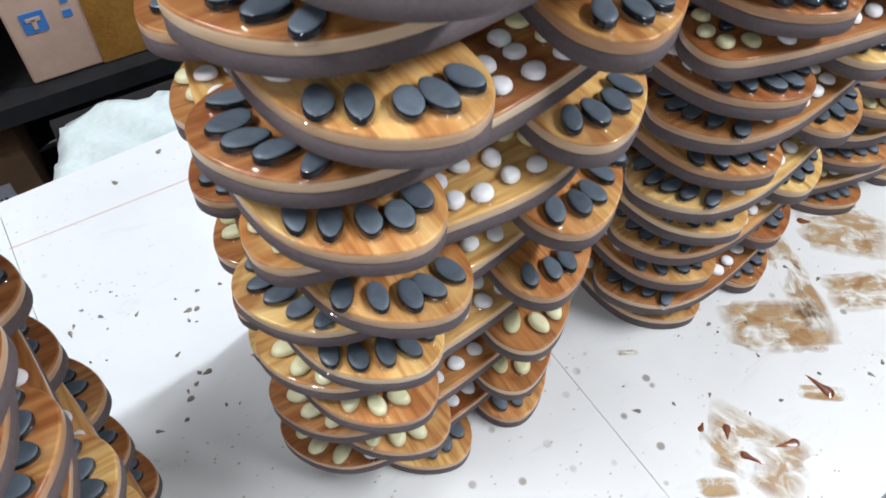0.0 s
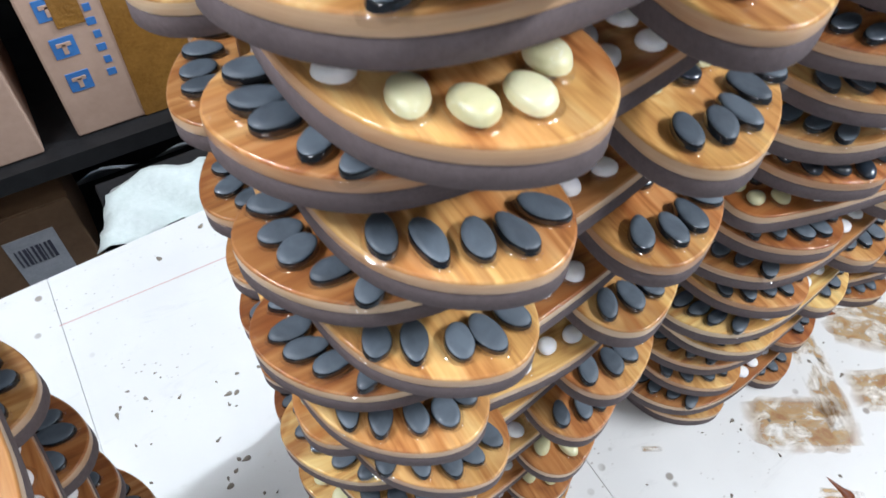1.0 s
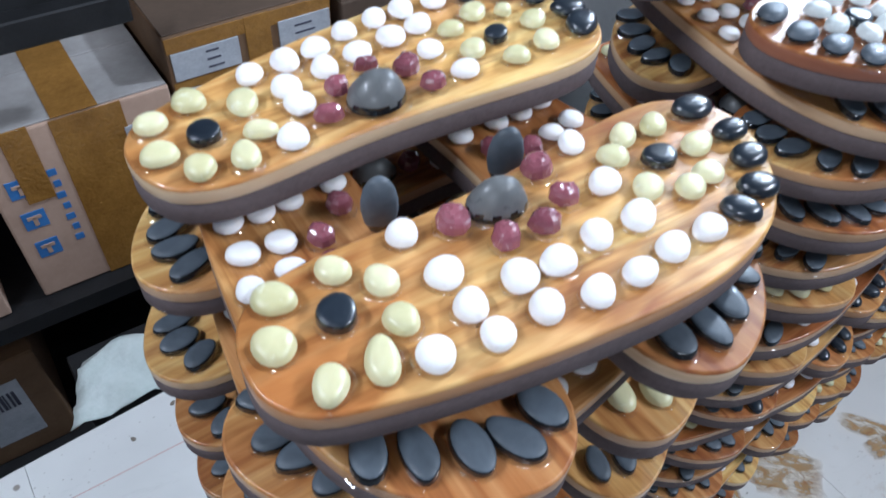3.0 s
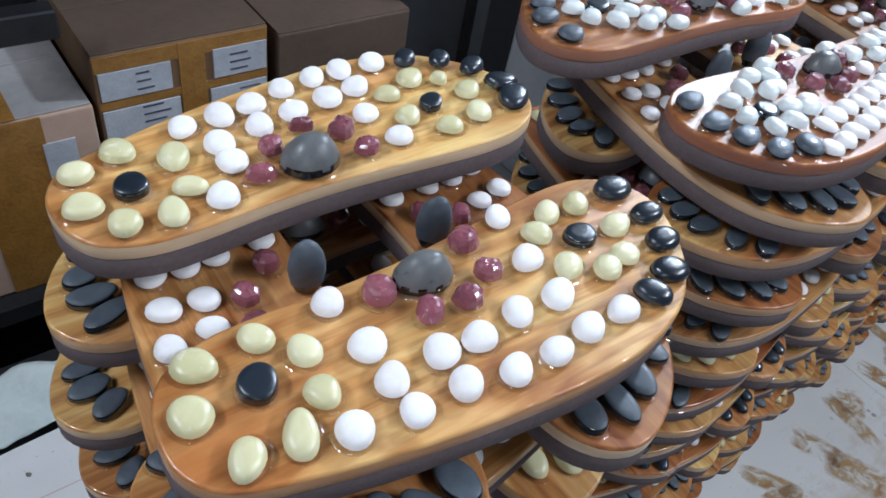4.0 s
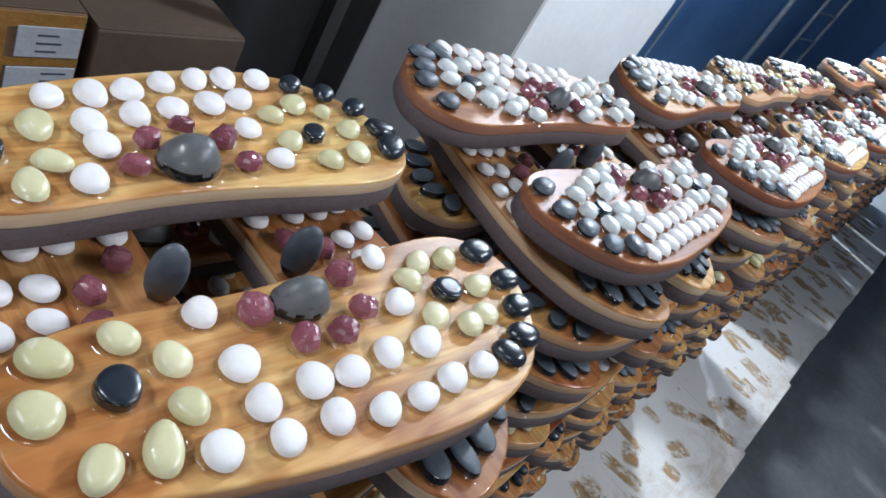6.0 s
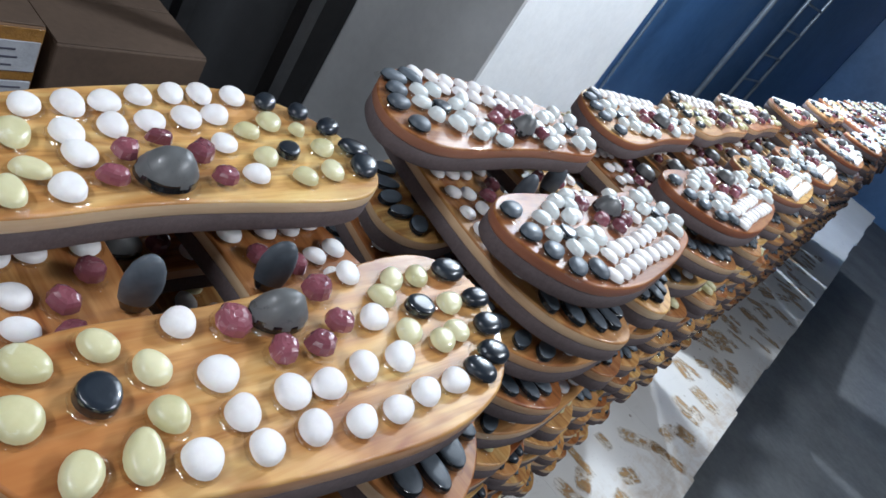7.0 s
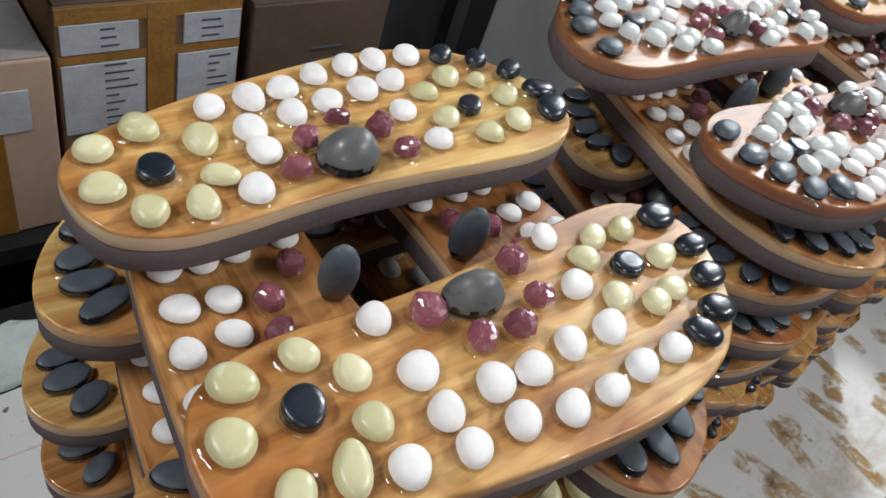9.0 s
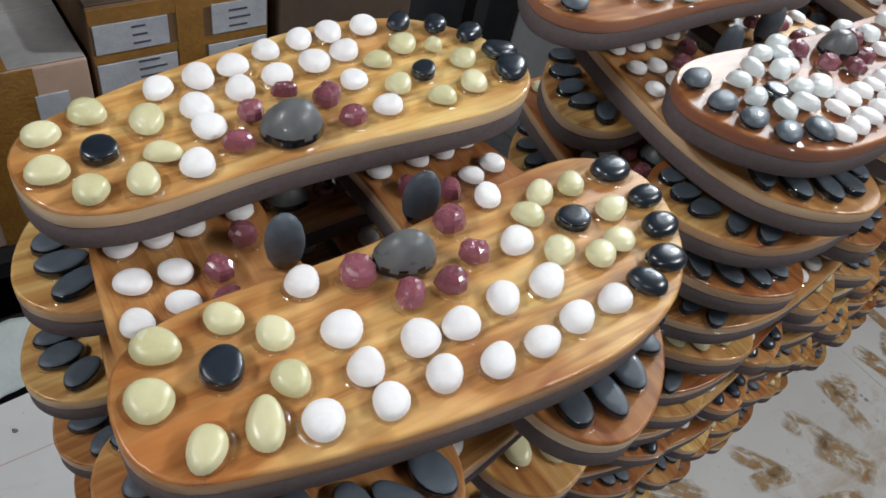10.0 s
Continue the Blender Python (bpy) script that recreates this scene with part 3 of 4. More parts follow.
def layout(design, rnd):
    """The stones of one sole: (key, u, v, angle). design: a scattered, b rows, c dense rows, d long toe stones."""
    out = []
    ring_key = "grey" if design == "c" else "green"
    for u, v, an in ring(0.041, 0.0070, 0.0243, 0.0235, 7, 0.25):
        out.append((ring_key, u, v, an))
    out.append(("black", 0.041, 0.007, 20))
    for u, v, an in ring(0.218, 0.006, 0.0228, 0.0215, 7, -0.1):
        out.append((ring_key, u, v, an))
    out.append(("black", 0.217, 0.005, 10))
    for u, v in PURPLES:
        out.append(("purple", u, v, rnd.uniform(0, 180)))
    out.append(("palm", 0.131, 0.021, rnd.uniform(-20, 20)))
    if design in "ad":
        for u, v in WHITES_A:
            out.append(("white", u, v, rnd.uniform(-60, 60)))
    else:
        count = 9 if design == "c" else 7
        for k in range(count):
            q = k / (count - 1)
            out.append(("white", 0.072 + 0.140 * q, -0.0275 - 0.014 * q, 80))
        for k in range(count - 2):
            q = k / (count - 3)
            out.append(("white", 0.090 + 0.100 * q, -0.011 - 0.012 * q, 80))
        if design == "c":
            out += [("grey", 0.196, 0.036, 20), ("grey", 0.180, 0.030, 60), ("grey", 0.172, 0.040, 10), ("grey", 0.073, -0.004, 70), ("grey", 0.186, -0.006, 40), ("grey", 0.100, 0.036, 0), ("grey", 0.088, 0.022, 0)]
        out += [("white", 0.090, 0.008, 10), ("white", 0.078, 0.026, 20), ("white", 0.176, 0.000, 40), ("white", 0.182, 0.021, 15)]
    if design == "f":
        out = [o for o in out if not (o[0] == "green" and o[1] < 0.07 and o[2] < 0.002)]
        out += [("white", 0.022, -0.020, 30), ("white", 0.040, -0.026, 60), ("white", 0.061, -0.027, 70), ("white", 0.052, -0.010, 70), ("white", 0.074, -0.011, 70)]
    if design in "de":
        key = "toe" if design == "d" else "pale_toe"
        for u, v, an in (TOES if design == "d" else PALE_TOES):
            out.append((key, u + 0.1418, v, an + rnd.uniform(-8, 8)))
        out = [o for o in out if not (o[0] in ("green", "black") and o[1] > 0.222)]
    else:
        for u, v, an in ((0.0827, -0.0328, -46), (0.1026, -0.0254, -12), (0.1153, -0.0082, -7), (0.123, 0.010, -6), (0.1185, 0.0329, -2)):
            out.append(("blue_end" if design == "c" else "end", u + 0.1418, v, an))
    return out


STONE_LABEL = {"white": "glossy white pebble", "green": "pale green pebble", "black": "black pebble", "purple": "rough purple stone", "palm": "large slate-grey stone", "grey": "bluish white pebble", "toe": "long slate-black toe pebble", "pale_toe": "long pale green toe pebble", "end": "glossy black toe pebble", "blue_end": "glossy black toe pebble with its blue-grey sheen painted in"}
SOLE_LABEL = {"a": "honey-coloured wooden sole with scattered white, green and black pebbles", "b": "honey-coloured wooden sole with rows of white pebbles",
              "c": "red-brown wooden sole crowded with bluish white pebbles", "f": "honey-coloured wooden sole edged with white pebbles", "d": "lacquered wooden sole with long black toe pebbles", "e": "lacquered wooden sole with pale green toe pebbles"}
JOINED = {}


def joined_pebbles(design, side, v, fine):
    """All the stones of a far sole as one mesh."""
    if (design, side, v, fine) not in JOINED:
        rnd = random.Random(100 + v)
        bm = bmesh.new()
        mats, slots = [], {}
        for key, u, w, an in layout(design, rnd):
            kind = KIND_OF.get(key, key)
            first = len(bm.faces)
            ln, wd, ht = SIZES[key]
            add_pebble(bm, pose(u - 0.003 - LENGTH / 2 + rnd.uniform(-1, 1) * 0.001, side * w + rnd.uniform(-1, 1) * 0.001, FOAM_T + WOOD_T - 0.0005, 0, 0, side * an), ln, wd, ht, rnd.random(), 0, 11 if fine else 8, (ROUND[1], *ROUND[3:10]) if fine else (ROUND[1], *ROUND[4:10:2]))
            if kind not in slots:
                slots[kind] = len(mats)
                mats += pebble_mats(kind)
            bm.faces.ensure_lookup_table()
            for f in bm.faces[first:]:
                f.material_index += slots[kind]
        JOINED[(design, side, v, fine)] = mesh_from("stone_inlay", bm, mats)
    return JOINED[(design, side, v, fine)]


def sole(m, side, design, rnd, detailed, group, tall=False):
    ob = tagged(new("pebble_sole"), SOLE_LABEL[design], "insole", group)
    ob.matrix_basis = m
    put_mesh("wood_board", WOOD_ME[(side, design == "c")], ob)
    put_mesh("foam_sole", FOAM_ME[side], ob)
    if not detailed:
        pb = put_mesh("stone_inlay", joined_pebbles(design, side, rnd.randrange(3), group != "far"), ob)
        pb["kind"] = "stuff"
        return ob
    for key, u, v, an in layout(design, rnd):
        an += rnd.uniform(-14, 14)
        if tall and key == "palm":
            u, v, an = 0.127, 0.034, 63 if side > 0 else -55
        me = rnd.choice(PEBBLE_ME["slab" if tall and key == "palm" else key])
        s = rnd.uniform(0.93, 1.07)
        tilt = rnd.uniform(-4, 4)
        mm = pose(u - 0.003 - LENGTH / 2 + rnd.uniform(-1, 1) * 0.0013, side * v + rnd.uniform(-1, 1) * 0.0013, FOAM_T + WOOD_T - 0.0006, tilt, 0, side * an)
        grow = (1.0, 1.0, 1.0) if tall and key == "palm" else (s, rnd.uniform(0.93, 1.07), rnd.uniform(0.88, 1.06))
        put_mesh("pebble", me, ob, mm @ Matrix.Diagonal((*grow, 1)), STONE_LABEL[key])
    return ob


# the stones of the two uppermost soles: along and across the sole from its middle, length, width, turn
TOP_NEAR = {
    "white": ((-0.0555, 0.0327, 0.0161, 0.0143, 62), (-0.052, 0.0047, 0.0185, 0.0161, 61), (-0.0516, -0.0133, 0.0163, 0.0147, 55), (-0.0513, -0.0313, 0.0158, 0.0146, 41), (-0.0764, -0.0257, 0.0164, 0.0158, 106), (-0.0267, -0.0128, 0.0185, 0.0166, 36), (-0.0273, -0.0308, 0.0177, 0.0144, 44), (-0.0066, -0.0134, 0.0176, 0.015, 35), (-0.0032, -0.0344, 0.0168, 0.0142, 37), (0.0178, -0.036, 0.0174, 0.0139, 19), (0.0173, -0.01, 0.018, 0.0148, 34), (0.0403, -0.0115, 0.0197, 0.0154, 39), (0.0407, -0.0325, 0.0179, 0.0148, 21), (0.0617, -0.0332, 0.0179, 0.0147, 11), (0.0419, 0.0135, 0.0178, 0.0152, 23), (0.0473, 0.0436, 0.0166, 0.0135, 36)),
    "green": ((-0.1154, 0.0276, 0.0182, 0.0162, 131), (-0.125, 0.0074, 0.0173, 0.0171, 140), (-0.1146, -0.0174, 0.0181, 0.0137, 61), (-0.0945, -0.0191, 0.0214, 0.0136, 72), (-0.0894, 0.029, 0.0162, 0.0132, 142), (-0.0762, 0.0153, 0.0153, 0.0144, 104), (-0.0788, -0.0058, 0.0162, 0.0144, 107), (0.0735, 0.0351, 0.0181, 0.0127, 44), (0.0925, 0.0334, 0.0176, 0.0136, 30), (0.0587, 0.0248, 0.0163, 0.0138, 153), (0.1019, 0.0116, 0.0183, 0.0145, 12), (0.0571, -0.0002, 0.0178, 0.0146, 33), (0.0903, -0.0066, 0.0169, 0.0139, 9), (0.0743, -0.0099, 0.017, 0.0142, 27)),
    "black": ((-0.099, 0.0079, 0.0191, 0.0159, 79), (0.0779, 0.0132, 0.0188, 0.0154, 8)),
    "end": ((0.1185, 0.0329, 0.0225, 0.0167, 178), (0.123, 0.01, 0.0184, 0.0146, 174), (0.1153, -0.0082, 0.0211, 0.0153, 173), (0.1026, -0.0254, 0.0205, 0.0165, 168), (0.0827, -0.0328, 0.0188, 0.0146, 134)),
    "palm": ((-0.0094, 0.0255, 0.028, 0.0213, 173),),
    "purple": ((-0.0334, 0.0271, 0.0184, 0.0156, 61), (-0.019, 0.0073, 0.015, 0.013, 39), (0.0, 0.0057, 0.0152, 0.0143, 119), (0.0205, 0.0351, 0.0166, 0.0148, 177), (0.0178, 0.015, 0.0138, 0.0123, 154)),
}
TOP_BACK = {
    "white": ((-0.063, -0.0278, 0.0174, 0.0147, 126), (-0.0409, -0.03, 0.0197, 0.0161, 117), (-0.0208, -0.0323, 0.0184, 0.0157, 126), (0.0004, -0.0375, 0.0177, 0.0153, 142), (0.0225, -0.0407, 0.0214, 0.0138, 123), (0.0415, -0.041, 0.0202, 0.0154, 130), (0.0645, -0.0402, 0.0208, 0.016, 136), (0.0197, -0.0188, 0.0197, 0.0174, 144), (0.0419, -0.023, 0.0183, 0.0159, 147), (-0.0044, -0.0157, 0.0199, 0.0154, 133), (-0.0265, -0.0135, 0.0177, 0.0152, 120), (-0.0517, -0.0084, 0.0188, 0.0162, 112), (-0.0533, 0.0086, 0.0181, 0.017, 126), (-0.0681, 0.029, 0.0177, 0.0161, 125), (0.0309, 0.0036, 0.0179, 0.0151, 143), (0.037, 0.0289, 0.0175, 0.0151, 176)),
    "green": ((-0.0983, -0.0221, 0.0193, 0.0166, 66), (-0.0768, -0.0073, 0.022, 0.0158, 123), (-0.1215, -0.015, 0.0165, 0.0149, 9), (-0.1254, 0.0079, 0.0185, 0.0171, 146), (-0.114, 0.0263, 0.0169, 0.0151, 103), (-0.0931, 0.0291, 0.0195, 0.0143, 106), (-0.0797, 0.0166, 0.0174, 0.0126, 23), (0.0533, -0.0076, 0.0159, 0.0129, 26), (0.0756, -0.0157, 0.0204, 0.0155, 143), (0.0923, -0.0071, 0.0114, 0.011, 174), (0.1027, 0.0093, 0.0165, 0.015, 163), (0.0525, 0.0154, 0.0167, 0.0146, 147), (0.0678, 0.034, 0.0158, 0.0147, 10), (0.0929, 0.0309, 0.0192, 0.0158, 149)),
    "black": ((-0.1023, 0.0058, 0.0179, 0.0168, 67), (0.0726, 0.0112, 0.0164, 0.014, 146)),
    "end": ((0.0863, -0.0344, 0.0171, 0.0142, 140), (0.106, -0.0246, 0.0177, 0.014, 140), (0.1204, -0.0091, 0.0193, 0.015, 150), (0.1256, 0.0121, 0.0223, 0.0157, 17), (0.123, 0.029, 0.0241, 0.0188, 155)),
    "palm": ((-0.017, 0.0269, 0.0312, 0.0266, 11),),
    "purple": ((-0.0313, 0.0084, 0.0146, 0.0128, 135), (-0.046, 0.0258, 0.0166, 0.0117, 27), (-0.008, 0.0002, 0.0148, 0.0073, 24), (0.0085, 0.0128, 0.0159, 0.0145, 139), (0.0139, 0.031, 0.0161, 0.0138, 17)),
}


def top_sole(m, side, stones, design, group, seed, wood):
    """A sole on top of the tall stack, its stones set one by one."""
    rnd = random.Random(seed)
    ob = tagged(new("pebble_sole"), SOLE_LABEL[design], "insole", group)
    ob.matrix_basis = m
    board = WOOD_ME[(side, False)].copy()
    board.materials[0] = wood
    put_mesh("wood_board", board, ob)
    put_mesh("foam_sole", FOAM_ME[side], ob)
    for key, rows in stones.items():
        for u, v, ln, wd, an in rows:
            size = SIZES[key]
            mm = pose(u, side * v, FOAM_T + WOOD_T - 0.0006, rnd.uniform(-3, 3), rnd.uniform(-3, 3), side * an + rnd.choice((0, 180)))
            put_mesh("pebble", rnd.choice(PEBBLE_ME[key]), ob, mm @ Matrix.Diagonal((ln / size[0], wd / size[1], rnd.uniform(0.94, 1.06), 1)), STONE_LABEL[key])
    return ob


def pile(cx, cy, layers, seed, top_toe, detailed, group, step=LAYER, half_x=0.074, half_y=0.072, drift=(0, 0), top_designs="ab", start_dir=0, pale=(3, 15), flips=0.15):
    """Soles piled crosswise, two to a layer. The top layer lies along x when start_dir is 0."""
    rnd = random.Random(seed)
    for k in range(layers):
        below = layers - 1 - k
        z = k * step
        f = k / max(1, layers - 1)
        ox, oy = cx + drift[0] * (1 - f), cy + drift[1] * (1 - f)
        along_x = (below + start_dir) % 2 == 0
        for n in (0, 1):
            jx, jy, jr = rnd.uniform(-1, 1) * 0.005, rnd.uniform(-1, 1) * 0.004, rnd.uniform(-1, 1) * 2.5
            if along_x:
                turned = top_toe if below == 0 else (0 if rnd.random() < flips else 180)
                off = -half_x if n == 0 else half_x
                inner = 1 if n == 0 else -1
                side = inner if turned == 0 else -inner
                m = pose(ox + jx, oy + off + jy, z, 0, 0, turned + jr)
            else:
                off = -half_y if n == 0 else half_y
                inner = 1 if n == 0 else -1
                # toes towards -y: local x to -y, local y to +x
                side = inner
                m = pose(ox + off + jx, oy + jy, z, 0, 0, -90 + jr)
            if below == 0 and top_designs is None:
                continue
            if below == 0:
                design = top_designs[n]
                m = pose(ox + (0 if along_x else off), oy + (off if along_x else 0), z, 0, 0, turned if along_x else -90)
            else:
                design = "e" if below in pale or (pale and n == 1 and below in (6, 10) and along_x) else rnd.choice("dddddddddb") if below > 4 else "d"
            sole(m, side, design, rnd, detailed, group, below == 1)


TALL = "soles piled in the tall stack"
# crosswise layers of the tall stack, from the table up: x, y and stones of the two soles, toes to the front
ACROSS = ((0.050, 0.085, "d", 0.172, 0.090, "d"), (0.016, 0.082, "e", 0.165, 0.085, "e"), (0.002, 0.081, "e", 0.168, 0.080, "e"), (0.001, 0.077, "d", 0.172, 0.078, "d"), (0.015, 0.065, "d", 0.178, 0.072, "d"),
          (-0.005, 0.068, "d", 0.179, 0.076, "d"), (0.012, 0.061, "d", 0.181, 0.068, "d"), (0.022, 0.059, "d", 0.181, 0.064, "d"), (0.020, 0.055, "e", 0.175, 0.062, "e"), (0.025, 0.053, "d", 0.168, 0.050, "d"))
# lengthwise layers between them: the front and the back sole, toes to the open end of the table
ALONG = ((0.062, 0.024, "e", 0.076, 0.176, "d"), (0.062, 0.020, "e", 0.074, 0.170, "d"), (0.064, 0.020, "e", 0.076, 0.174, "e"), (0.062, 0.024, "d", 0.074, 0.176, "d"), (0.074, 0.012, "d", 0.078, 0.172, "e"),
         (0.064, 0.009, "d", 0.075, 0.170, "d"), (0.072, 0.013, "d", 0.076, 0.172, "d"), (0.077, 0.014, "d", 0.074, 0.172, "d"), (0.085, -0.002, "d", 0.087, 0.164, "d"))


def tall_stack():
    rnd = random.Random(11)
    for k, (xa, ya, da, xb, yb, db) in enumerate(ACROSS):
        for x, y, side, design in ((xa, ya, 1, da), (xb, yb, -1, db)):
            sole(pose(x, y, 2 * k * LAYER, 0, 0, -90 + rnd.uniform(-2, 2)), side, design, rnd, True, TALL, k == 9)
    for k, (xa, ya, da, xb, yb, db) in enumerate(ALONG):
        for x, y, side, design in ((xa, ya, -1, da), (xb, yb, 1, db)):
            turned = 0 if k == 4 and side == -1 else 180
            sole(pose(x, y, (2 * k + 1) * LAYER, 0, 0, turned + rnd.uniform(-2, 2)), side if turned else -side, design, rnd, True, TALL)


tall_stack()
top_sole(pose(0.0979, -0.0107, 19 * LAYER, 0, 0, -1.07), 1, TOP_NEAR, "a", TALL, 3, HONEY)
top_sole(pose(0.1010, 0.1375, 19 * LAYER, 0, 0, 2.1), -1, TOP_BACK, "b", TALL, 4, PALE_HONEY)
pile(0.455, 0.087, 20, 12, 180, True, pale=(5, 10), group="soles piled in the second stack", step=0.0418, top_designs=None, half_x=0.078)
for x, y, z, rz, side, seed in ((0.441, 0.0205, 0.7945, 180, -1, 5), (0.413, 0.1560, 0.8040, 173.5, 1, 6)):
    sole(pose(x, y, z, 0, 0, rz), side, "c", random.Random(seed), True, "soles piled in the second stack")
pile(-0.335, 0.050, 12, 13, 0, True, "soles piled in the low stack", start_dir=1, top_designs="ff", pale=(), flips=1.0)
pile(0.770, 0.104, 20, 20, 180, False, "soles piled along the row", step=0.0421, top_designs="cc")
for k, x in ((1, 1.075), (2, 1.365), (3, 1.83)):
    pile(x, 0.104 + 0.068 * (x - 0.77), 20, 20 + k, 180, False, "soles piled along the row", step=0.0421, top_designs="cb")

# the far end of the row, where single soles can no longer be told apart
before = set(scene.objects)
for k in range(4, 12):
    x = 2.35 + 0.32 * (k - 4)
    pile(x, 0.104 + 0.068 * (x - 0.77), 20, 20 + k, 180, False, "far", step=0.0421, top_designs="cb", start_dir=k % 2)
far = [o for o in scene.objects if o not in before]


def world_of(o):
    return (o.parent.matrix_basis @ o.matrix_basis) if o.parent else o.matrix_basis


def join_far(obs, name, label):
    mats, verts, loops, totals, slots, base = [], [], [], [], [], 0
    for o in obs:
        if o.type != "MESH":
            continue
        me = o.data
        co = np.empty(len(me.vertices) * 3)
        me.vertices.foreach_get("co", co)
        m = np.array(world_of(o))
        verts.append(co.reshape(-1, 3) @ m[:3, :3].T + m[:3, 3])
        li = np.empty(len(me.loops), int)
        me.loops.foreach_get("vertex_index", li)
        loops.append(li + base)
        tot, mi = np.empty(len(me.polygons), int), np.empty(len(me.polygons), int)
        me.polygons.foreach_get("loop_total", tot)
        me.polygons.foreach_get("material_index", mi)
        table = []
        for mt in me.materials:
            if mt not in mats:
                mats.append(mt)
            table.append(mats.index(mt))
        totals.append(tot)
        slots.append(np.array(table)[mi])
        base += len(me.vertices)
    verts, loops, totals, slots = (np.concatenate(a) for a in (verts, loops, totals, slots))
    me = bpy.data.meshes.new(name)
    me.vertices.add(len(verts))
    me.vertices.foreach_set("co", verts.ravel())
    me.loops.add(len(loops))
    me.loops.foreach_set("vertex_index", loops)
    me.polygons.add(len(totals))
    me.polygons.foreach_set("loop_start", np.concatenate([[0], np.cumsum(totals)[:-1]]))
    for mt in mats:
        me.materials.append(mt)
    me.polygons.foreach_set("material_index", slots)
    me.update(calc_edges=True)
    me.validate()
    for o in obs:
        bpy.data.objects.remove(o)
    return tagged(new(name, me), label, "insoles", kind="stuff")


join_far(far, "sole_stack", "far stacks of pebbled wooden soles along the worktable")

# ---- cartons and rack behind the table ----


def carton(name, x0, x1, y0, y1, z0, z1, mat, label, rz=0.0, lid=None, grow=(1, 1, 1)):
    ob = tagged(new(name), label, "box")
    ob.matrix_basis = pose((x0 + x1) / 2, (y0 + y1) / 2, z0, 0, 0, rz) @ Matrix.Diagonal((*grow, 1))
    x0, x1, y0, y1, z1 = x0 / grow[0], x1 / grow[0], y0 / grow[1], y1 / grow[1], z0 + (z1 - z0) / grow[2]
    hx, hy, h = (x1 - x0) / 2, (y1 - y0) / 2, z1 - z0
    part("body", box_bm(-hx, hx, -hy, hy, 0, h, 0.004, 2), mat, ob)
    for s in (-1, 1):
        part("flap", box_bm(-hx + 0.002, hx - 0.002, min(0.0015 * s, s * hy * 0.98), max(0.0015 * s, s * hy * 0.98), h + 0.0005, h + 0.0035, 0.001), lid or mat, ob)
    return ob, hx, hy, h


def on_front(ob, name, x0, x1, z0, z1, hy, mat, label="", d=0.0015, lift=0.0):
    return part(name, box_bm(x0, x1, -hy - d - lift, -hy + 0.001 - lift, z0, z1, 0.0004), mat, ob, label)


def bars(ob, x0, x1, z0, z1, rows, hy, mat, rnd):
    """Illegible lines of print."""
    for k in range(rows):
        z = z0 + (z1 - z0) * (k + 0.5) / rows
        e = x0 + (x1 - x0) * rnd.uniform(0.6, 1.0)
        on_front(ob, "print_line", x0, e, z - 0.0022, z + 0.0022, hy, mat, d=0.0026)


rnd = random.Random(5)
ob, hx, hy, h = carton("carton", -0.160, 0.194, 1.09, 1.45, -0.205, 0.196, PINKCARD, "faded pinkish carton with blue shipping marks and yellow tape", lid=GREYCARD, grow=(1.18, 1, 1.18))
for z in (0.089, 0.154, 0.221):
    mark = on_front(ob, "blue_mark", -0.128, -0.092, z, z + 0.036, hy, BLUEINK, "blue square shipping mark")
    on_front(mark, "mark_figure", -0.1135, -0.1065, z + 0.006, z + 0.024, hy, PINKCARD, d=0.0026)
    on_front(mark, "mark_figure", -0.121, -0.099, z + 0.020, z + 0.027, hy, PINKCARD, d=0.0026)
for k in range(7):
    on_front(ob, "print_line", -0.066 + 0.003 * (k % 2), -0.052, 0.10 + 0.024 * k, 0.113 + 0.024 * k, hy, BLUEINK, d=0.0012)
on_front(ob, "tape", -0.036, 0.072, 0.0, h, hy, TAPE, "crumpled yellow packing tape", 0.0016)
on_front(ob, "tape", -0.108, -0.066, 0.205, h + 0.004, hy, TAPE, "strip of yellow packing tape", 0.0030)
part("tape", box_bm(-0.030, 0.040, -hy, hy * 0.6, h + 0.0036, h + 0.0046), TAPE, ob)
on_front(ob, "paper_label", 0.066, 0.114, 0.215, 0.29, hy, PAPER, "torn white label", 0.0030)

# lid in darker card, the shadow over the box top painted in
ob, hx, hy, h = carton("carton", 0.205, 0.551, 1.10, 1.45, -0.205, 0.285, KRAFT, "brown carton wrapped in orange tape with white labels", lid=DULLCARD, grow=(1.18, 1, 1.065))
on_front(ob, "tape", -hx + 0.002, hx - 0.002, 0.352, 0.368, hy, TAPE, "band of orange packing tape")
on_front(ob, "tape", -hx + 0.002, hx - 0.002, 0.428, 0.457, hy, TAPE, "band of orange packing tape")
on_front(ob, "tape", -0.012, 0.032, 0.0, h - 0.002, hy, TAPE, "upright strip of orange tape", 0.0026)
for x0, x1, z0, z1 in ((-0.140, -0.026, 0.372, 0.427), (0.046, 0.142, 0.372, 0.432), (-0.142, -0.016, 0.205, 0.350), (0.038, 0.142, 0.230, 0.350)):
    paper = on_front(ob, "paper_label", x0, x1, z0, z1, hy, PAPER, "worn white shipping label", 0.0038)
    for k in range(max(1, int((z1 - z0) / 0.016))):
        zz = z0 + 0.010 + 0.016 * k
        if zz < z1 - 0.006:
            on_front(paper, "print_line", x0 + (0.5 if x1 - x0 > 0.1 else 0.3) * (x1 - x0), x1 - 0.008 - rnd.uniform(0, 0.3) * (x1 - x0), zz, zz + 0.004, hy, INK, d=0.0046)

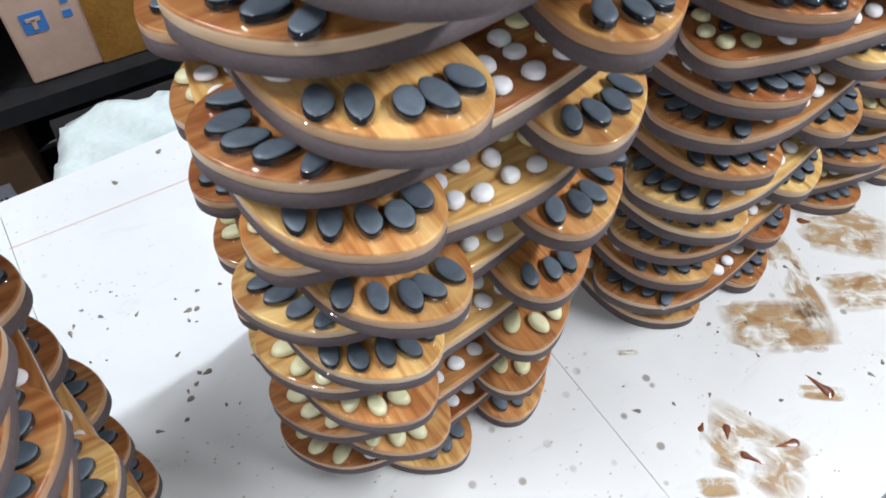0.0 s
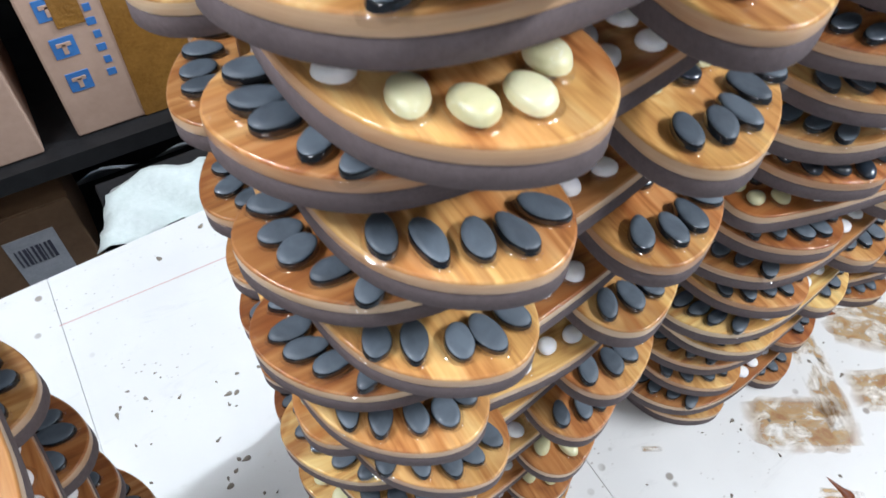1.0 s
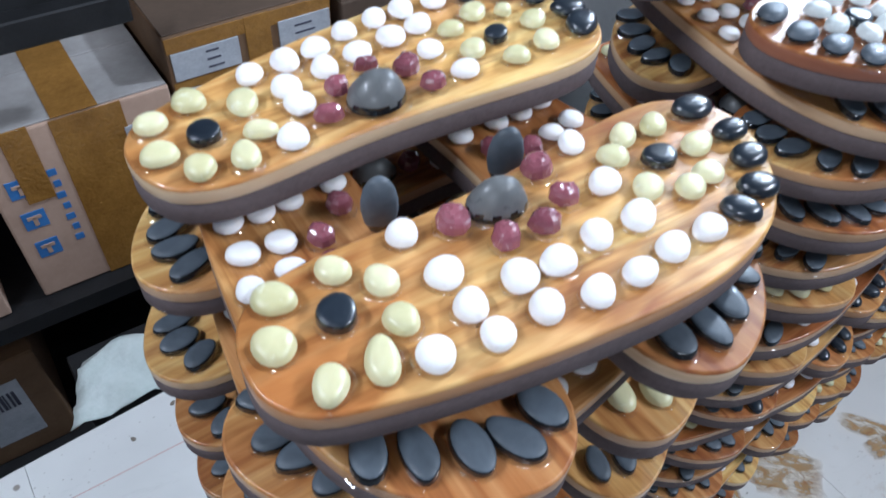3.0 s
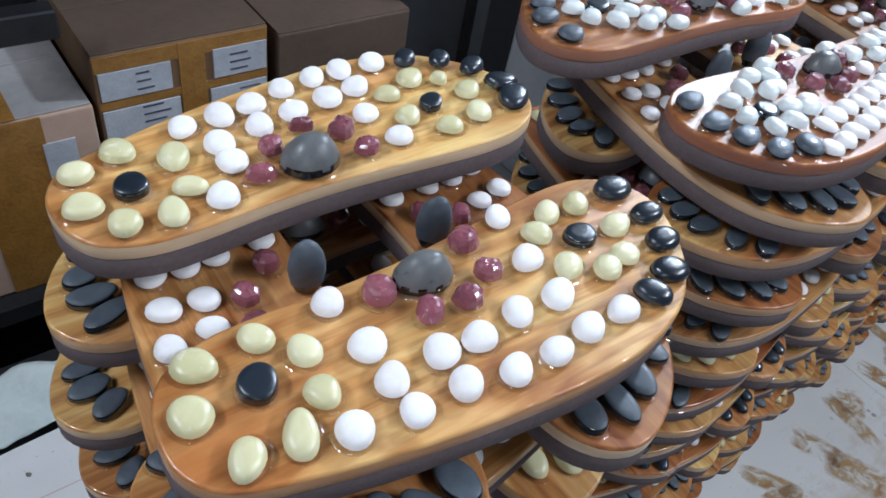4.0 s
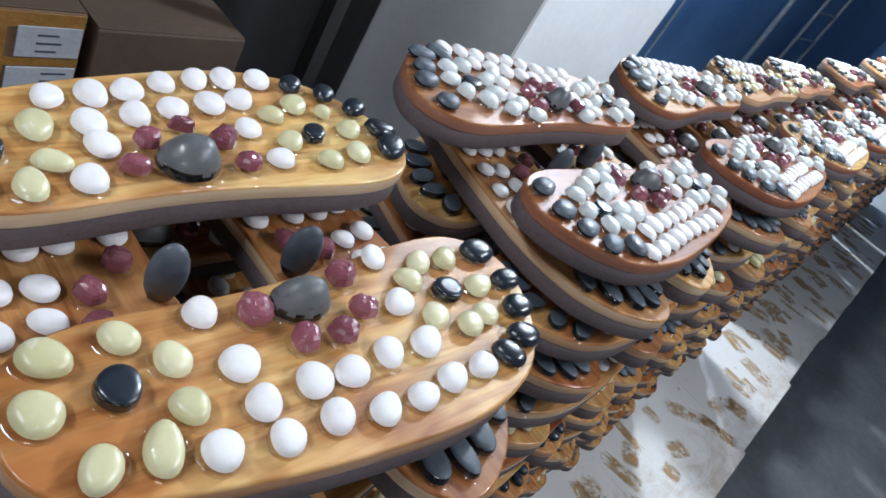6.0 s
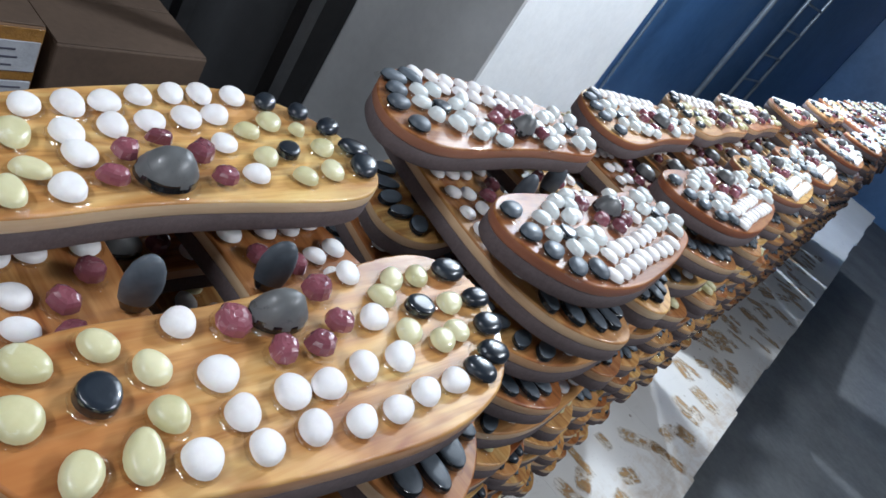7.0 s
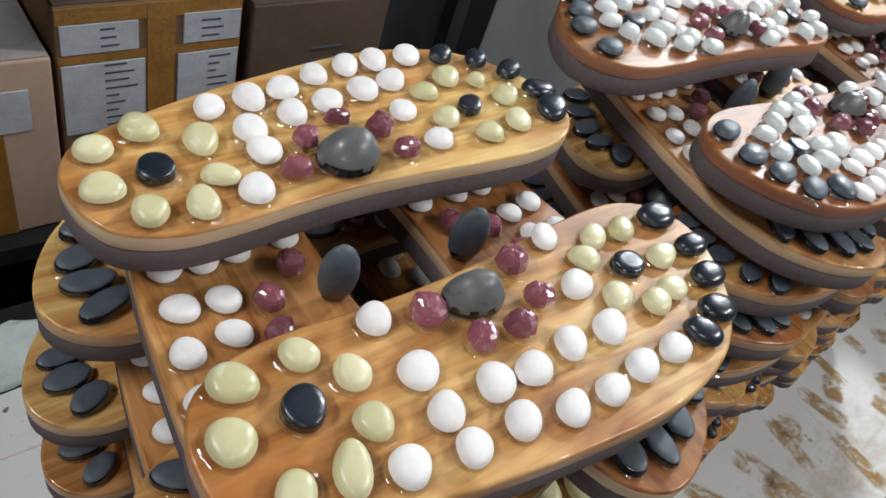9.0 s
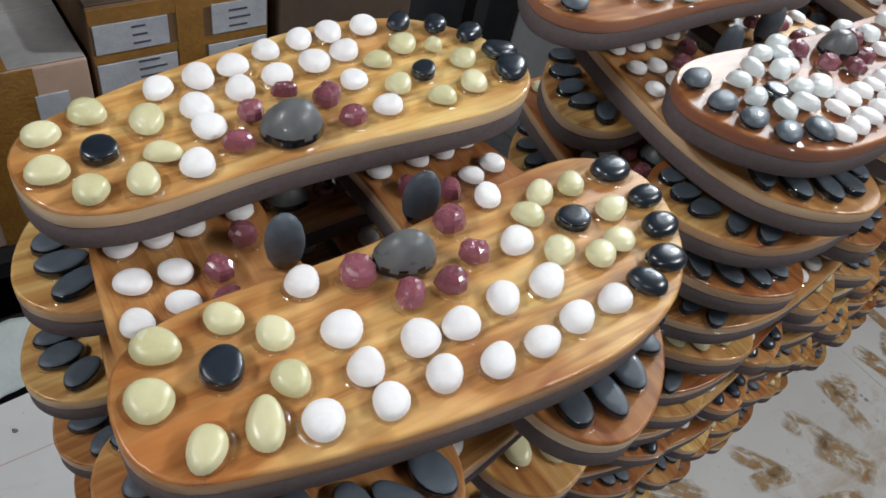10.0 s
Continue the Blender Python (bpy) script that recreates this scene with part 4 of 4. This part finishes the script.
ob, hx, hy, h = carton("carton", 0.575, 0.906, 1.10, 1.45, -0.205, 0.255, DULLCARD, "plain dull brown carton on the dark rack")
bars(ob, -0.02, 0.10, 0.24, 0.36, 4, hy, INK, rnd)
ob, hx, hy, h = carton("carton", -0.577, -0.237, 1.10, 1.45, -0.693, -0.356, KRAFT, "kraft carton with a white barcode label", 0, grow=(1.19, 1, 1.1))
paper = on_front(ob, "paper_label", 0.005, 0.095, 0.06, 0.25, hy, PAPER, "white barcode label")
for k in range(9):
    on_front(paper, "barcode_bar", 0.014 + 0.0075 * k, 0.017 + 0.0075 * k + 0.0015 * (k % 3), 0.170, 0.220, hy, INK, d=0.0026)
ob, hx, hy, h = carton("carton", -0.62, -0.228, 1.08, 1.42, -0.205, 0.17, PINKCARD, "faded pinkish carton on the dark rack", lid=GREYCARD)

rack = tagged(new("storage_rack"), "dark steel storage rack behind the worktable", "rack")
part("shelf", box_bm(-1.4, 1.10, 1.05, 1.50, -0.250, -0.208), STEEL, rack)
part("shelf", box_bm(-1.4, 1.10, 1.05, 1.50, FLOOR + 0.015, FLOOR + 0.055), STEEL, rack)
part("beam", box_bm(-1.4, 0.16, 1.05, 1.09, 0.36, 0.41, 0.003), STEEL, rack, "grey steel cross beam")
for x in (-1.38, 1.08):
    for y in (1.07, 1.48):
        part("post", box_bm(x - 0.02, x + 0.02, y - 0.02, y + 0.02, FLOOR, 1.4), STEEL, rack)


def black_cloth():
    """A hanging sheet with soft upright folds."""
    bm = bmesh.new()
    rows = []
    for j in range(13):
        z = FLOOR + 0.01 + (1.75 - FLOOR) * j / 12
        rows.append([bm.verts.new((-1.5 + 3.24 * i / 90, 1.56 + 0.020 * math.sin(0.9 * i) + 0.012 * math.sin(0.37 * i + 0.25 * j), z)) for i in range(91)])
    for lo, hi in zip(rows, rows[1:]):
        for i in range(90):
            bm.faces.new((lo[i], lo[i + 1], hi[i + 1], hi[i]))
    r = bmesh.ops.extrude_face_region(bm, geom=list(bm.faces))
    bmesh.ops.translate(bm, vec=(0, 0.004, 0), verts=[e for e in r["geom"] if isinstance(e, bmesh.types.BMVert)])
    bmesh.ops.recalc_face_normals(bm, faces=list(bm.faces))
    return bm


# cloth known beside the pillar only; behind the rack it is added as darkness
tagged(put_mesh("hanging_cloth", mesh_from("hanging_cloth", black_cloth(), UNLIT_DARK, True)), "black cloth hanging in folds by the pillar, run on behind the storage rack to darken it", "cloth")

# made-up dark block carrying the sheet; its black stands for the shaded gap
ob, hx, hy, h = carton("sheet_support", -0.16, 0.40, 0.655, 0.80, FLOOR, -0.074, STEEL, "made-up dark support for the sheet behind the worktable")


def sheet():
    bm = bmesh.new()
    nx, ny = 26, 12
    rnd = random.Random(8)
    grid = []
    for i in range(nx + 1):
        row = []
        for j in range(ny + 1):
            x = -0.190 + 0.50 * i / nx + 0.050 * j / ny
            near = 0.640
            row.append(bm.verts.new((x + rnd.uniform(-1, 1) * 0.003, near + (0.765 + 0.015 * math.sin(0.5 * i) - near) * j / ny + rnd.uniform(-1, 1) * 0.003, -0.060 + 0.006 * math.sin(1.3 * i + 0.8 * j) + rnd.uniform(-1, 1) * 0.0035)))
        grid.append(row)
    for i in range(nx):
        for j in range(ny):
            bm.faces.new((grid[i][j], grid[i + 1][j], grid[i + 1][j + 1], grid[i][j + 1]))
    r = bmesh.ops.extrude_face_region(bm, geom=list(bm.faces))
    bmesh.ops.translate(bm, vec=(0, 0, 0.0015), verts=[e for e in r["geom"] if isinstance(e, bmesh.types.BMVert)])
    bmesh.ops.recalc_face_normals(bm, faces=list(bm.faces))
    return bm


tagged(put_mesh("plastic_sheet", mesh_from("plastic_sheet", sheet(), GREENPAPER, True)), "crumpled pale green plastic sheet lying on a made-up dark support", "sheet")

# pipes in front of the blue partition


def rod(name, p, q, r, mat, label):
    bm = bmesh.new()
    d = Vector(q) - Vector(p)
    bmesh.ops.create_cone(bm, segments=10, radius1=r, radius2=r, depth=d.length, cap_ends=True)
    bmesh.ops.transform(bm, matrix=Matrix.Translation((Vector(p) + Vector(q)) / 2) @ d.to_track_quat("Z", "Y").to_matrix().to_4x4(), verts=bm.verts)
    return tagged(put_mesh(name, mesh_from(name, bm, mat, True)), label, "pipe")


for x, r in ((5.2, 0.012), (7.2, 0.03)):
    rod("pipe", (x, 2.12, FLOOR), (x, 2.12, 2.6), r, PIPE, "thin galvanised upright pipe before the blue tarpaulin")


def rod_part(name, p, q, r, parent):
    bm = bmesh.new()
    d = Vector(q) - Vector(p)
    bmesh.ops.create_cone(bm, segments=8, radius1=r, radius2=r, depth=d.length, cap_ends=True)
    bmesh.ops.transform(bm, matrix=Matrix.Translation((Vector(p) + Vector(q)) / 2) @ d.to_track_quat("Z", "Y").to_matrix().to_4x4(), verts=bm.verts)
    return part(name, bm, PIPE, parent, "", True)


ladder = tagged(new("ladder"), "galvanised ladder standing against the blue tarpaulin", "ladder")
for x in (8.1, 8.75):
    rod_part("rail", (x, 2.12, FLOOR), (x, 2.12, 2.55), 0.02, ladder)
for k in range(10):
    rod_part("rung", (8.1, 2.12, FLOOR + 0.25 + 0.3 * k), (8.75, 2.12, FLOOR + 0.25 + 0.3 * k), 0.012, ladder)
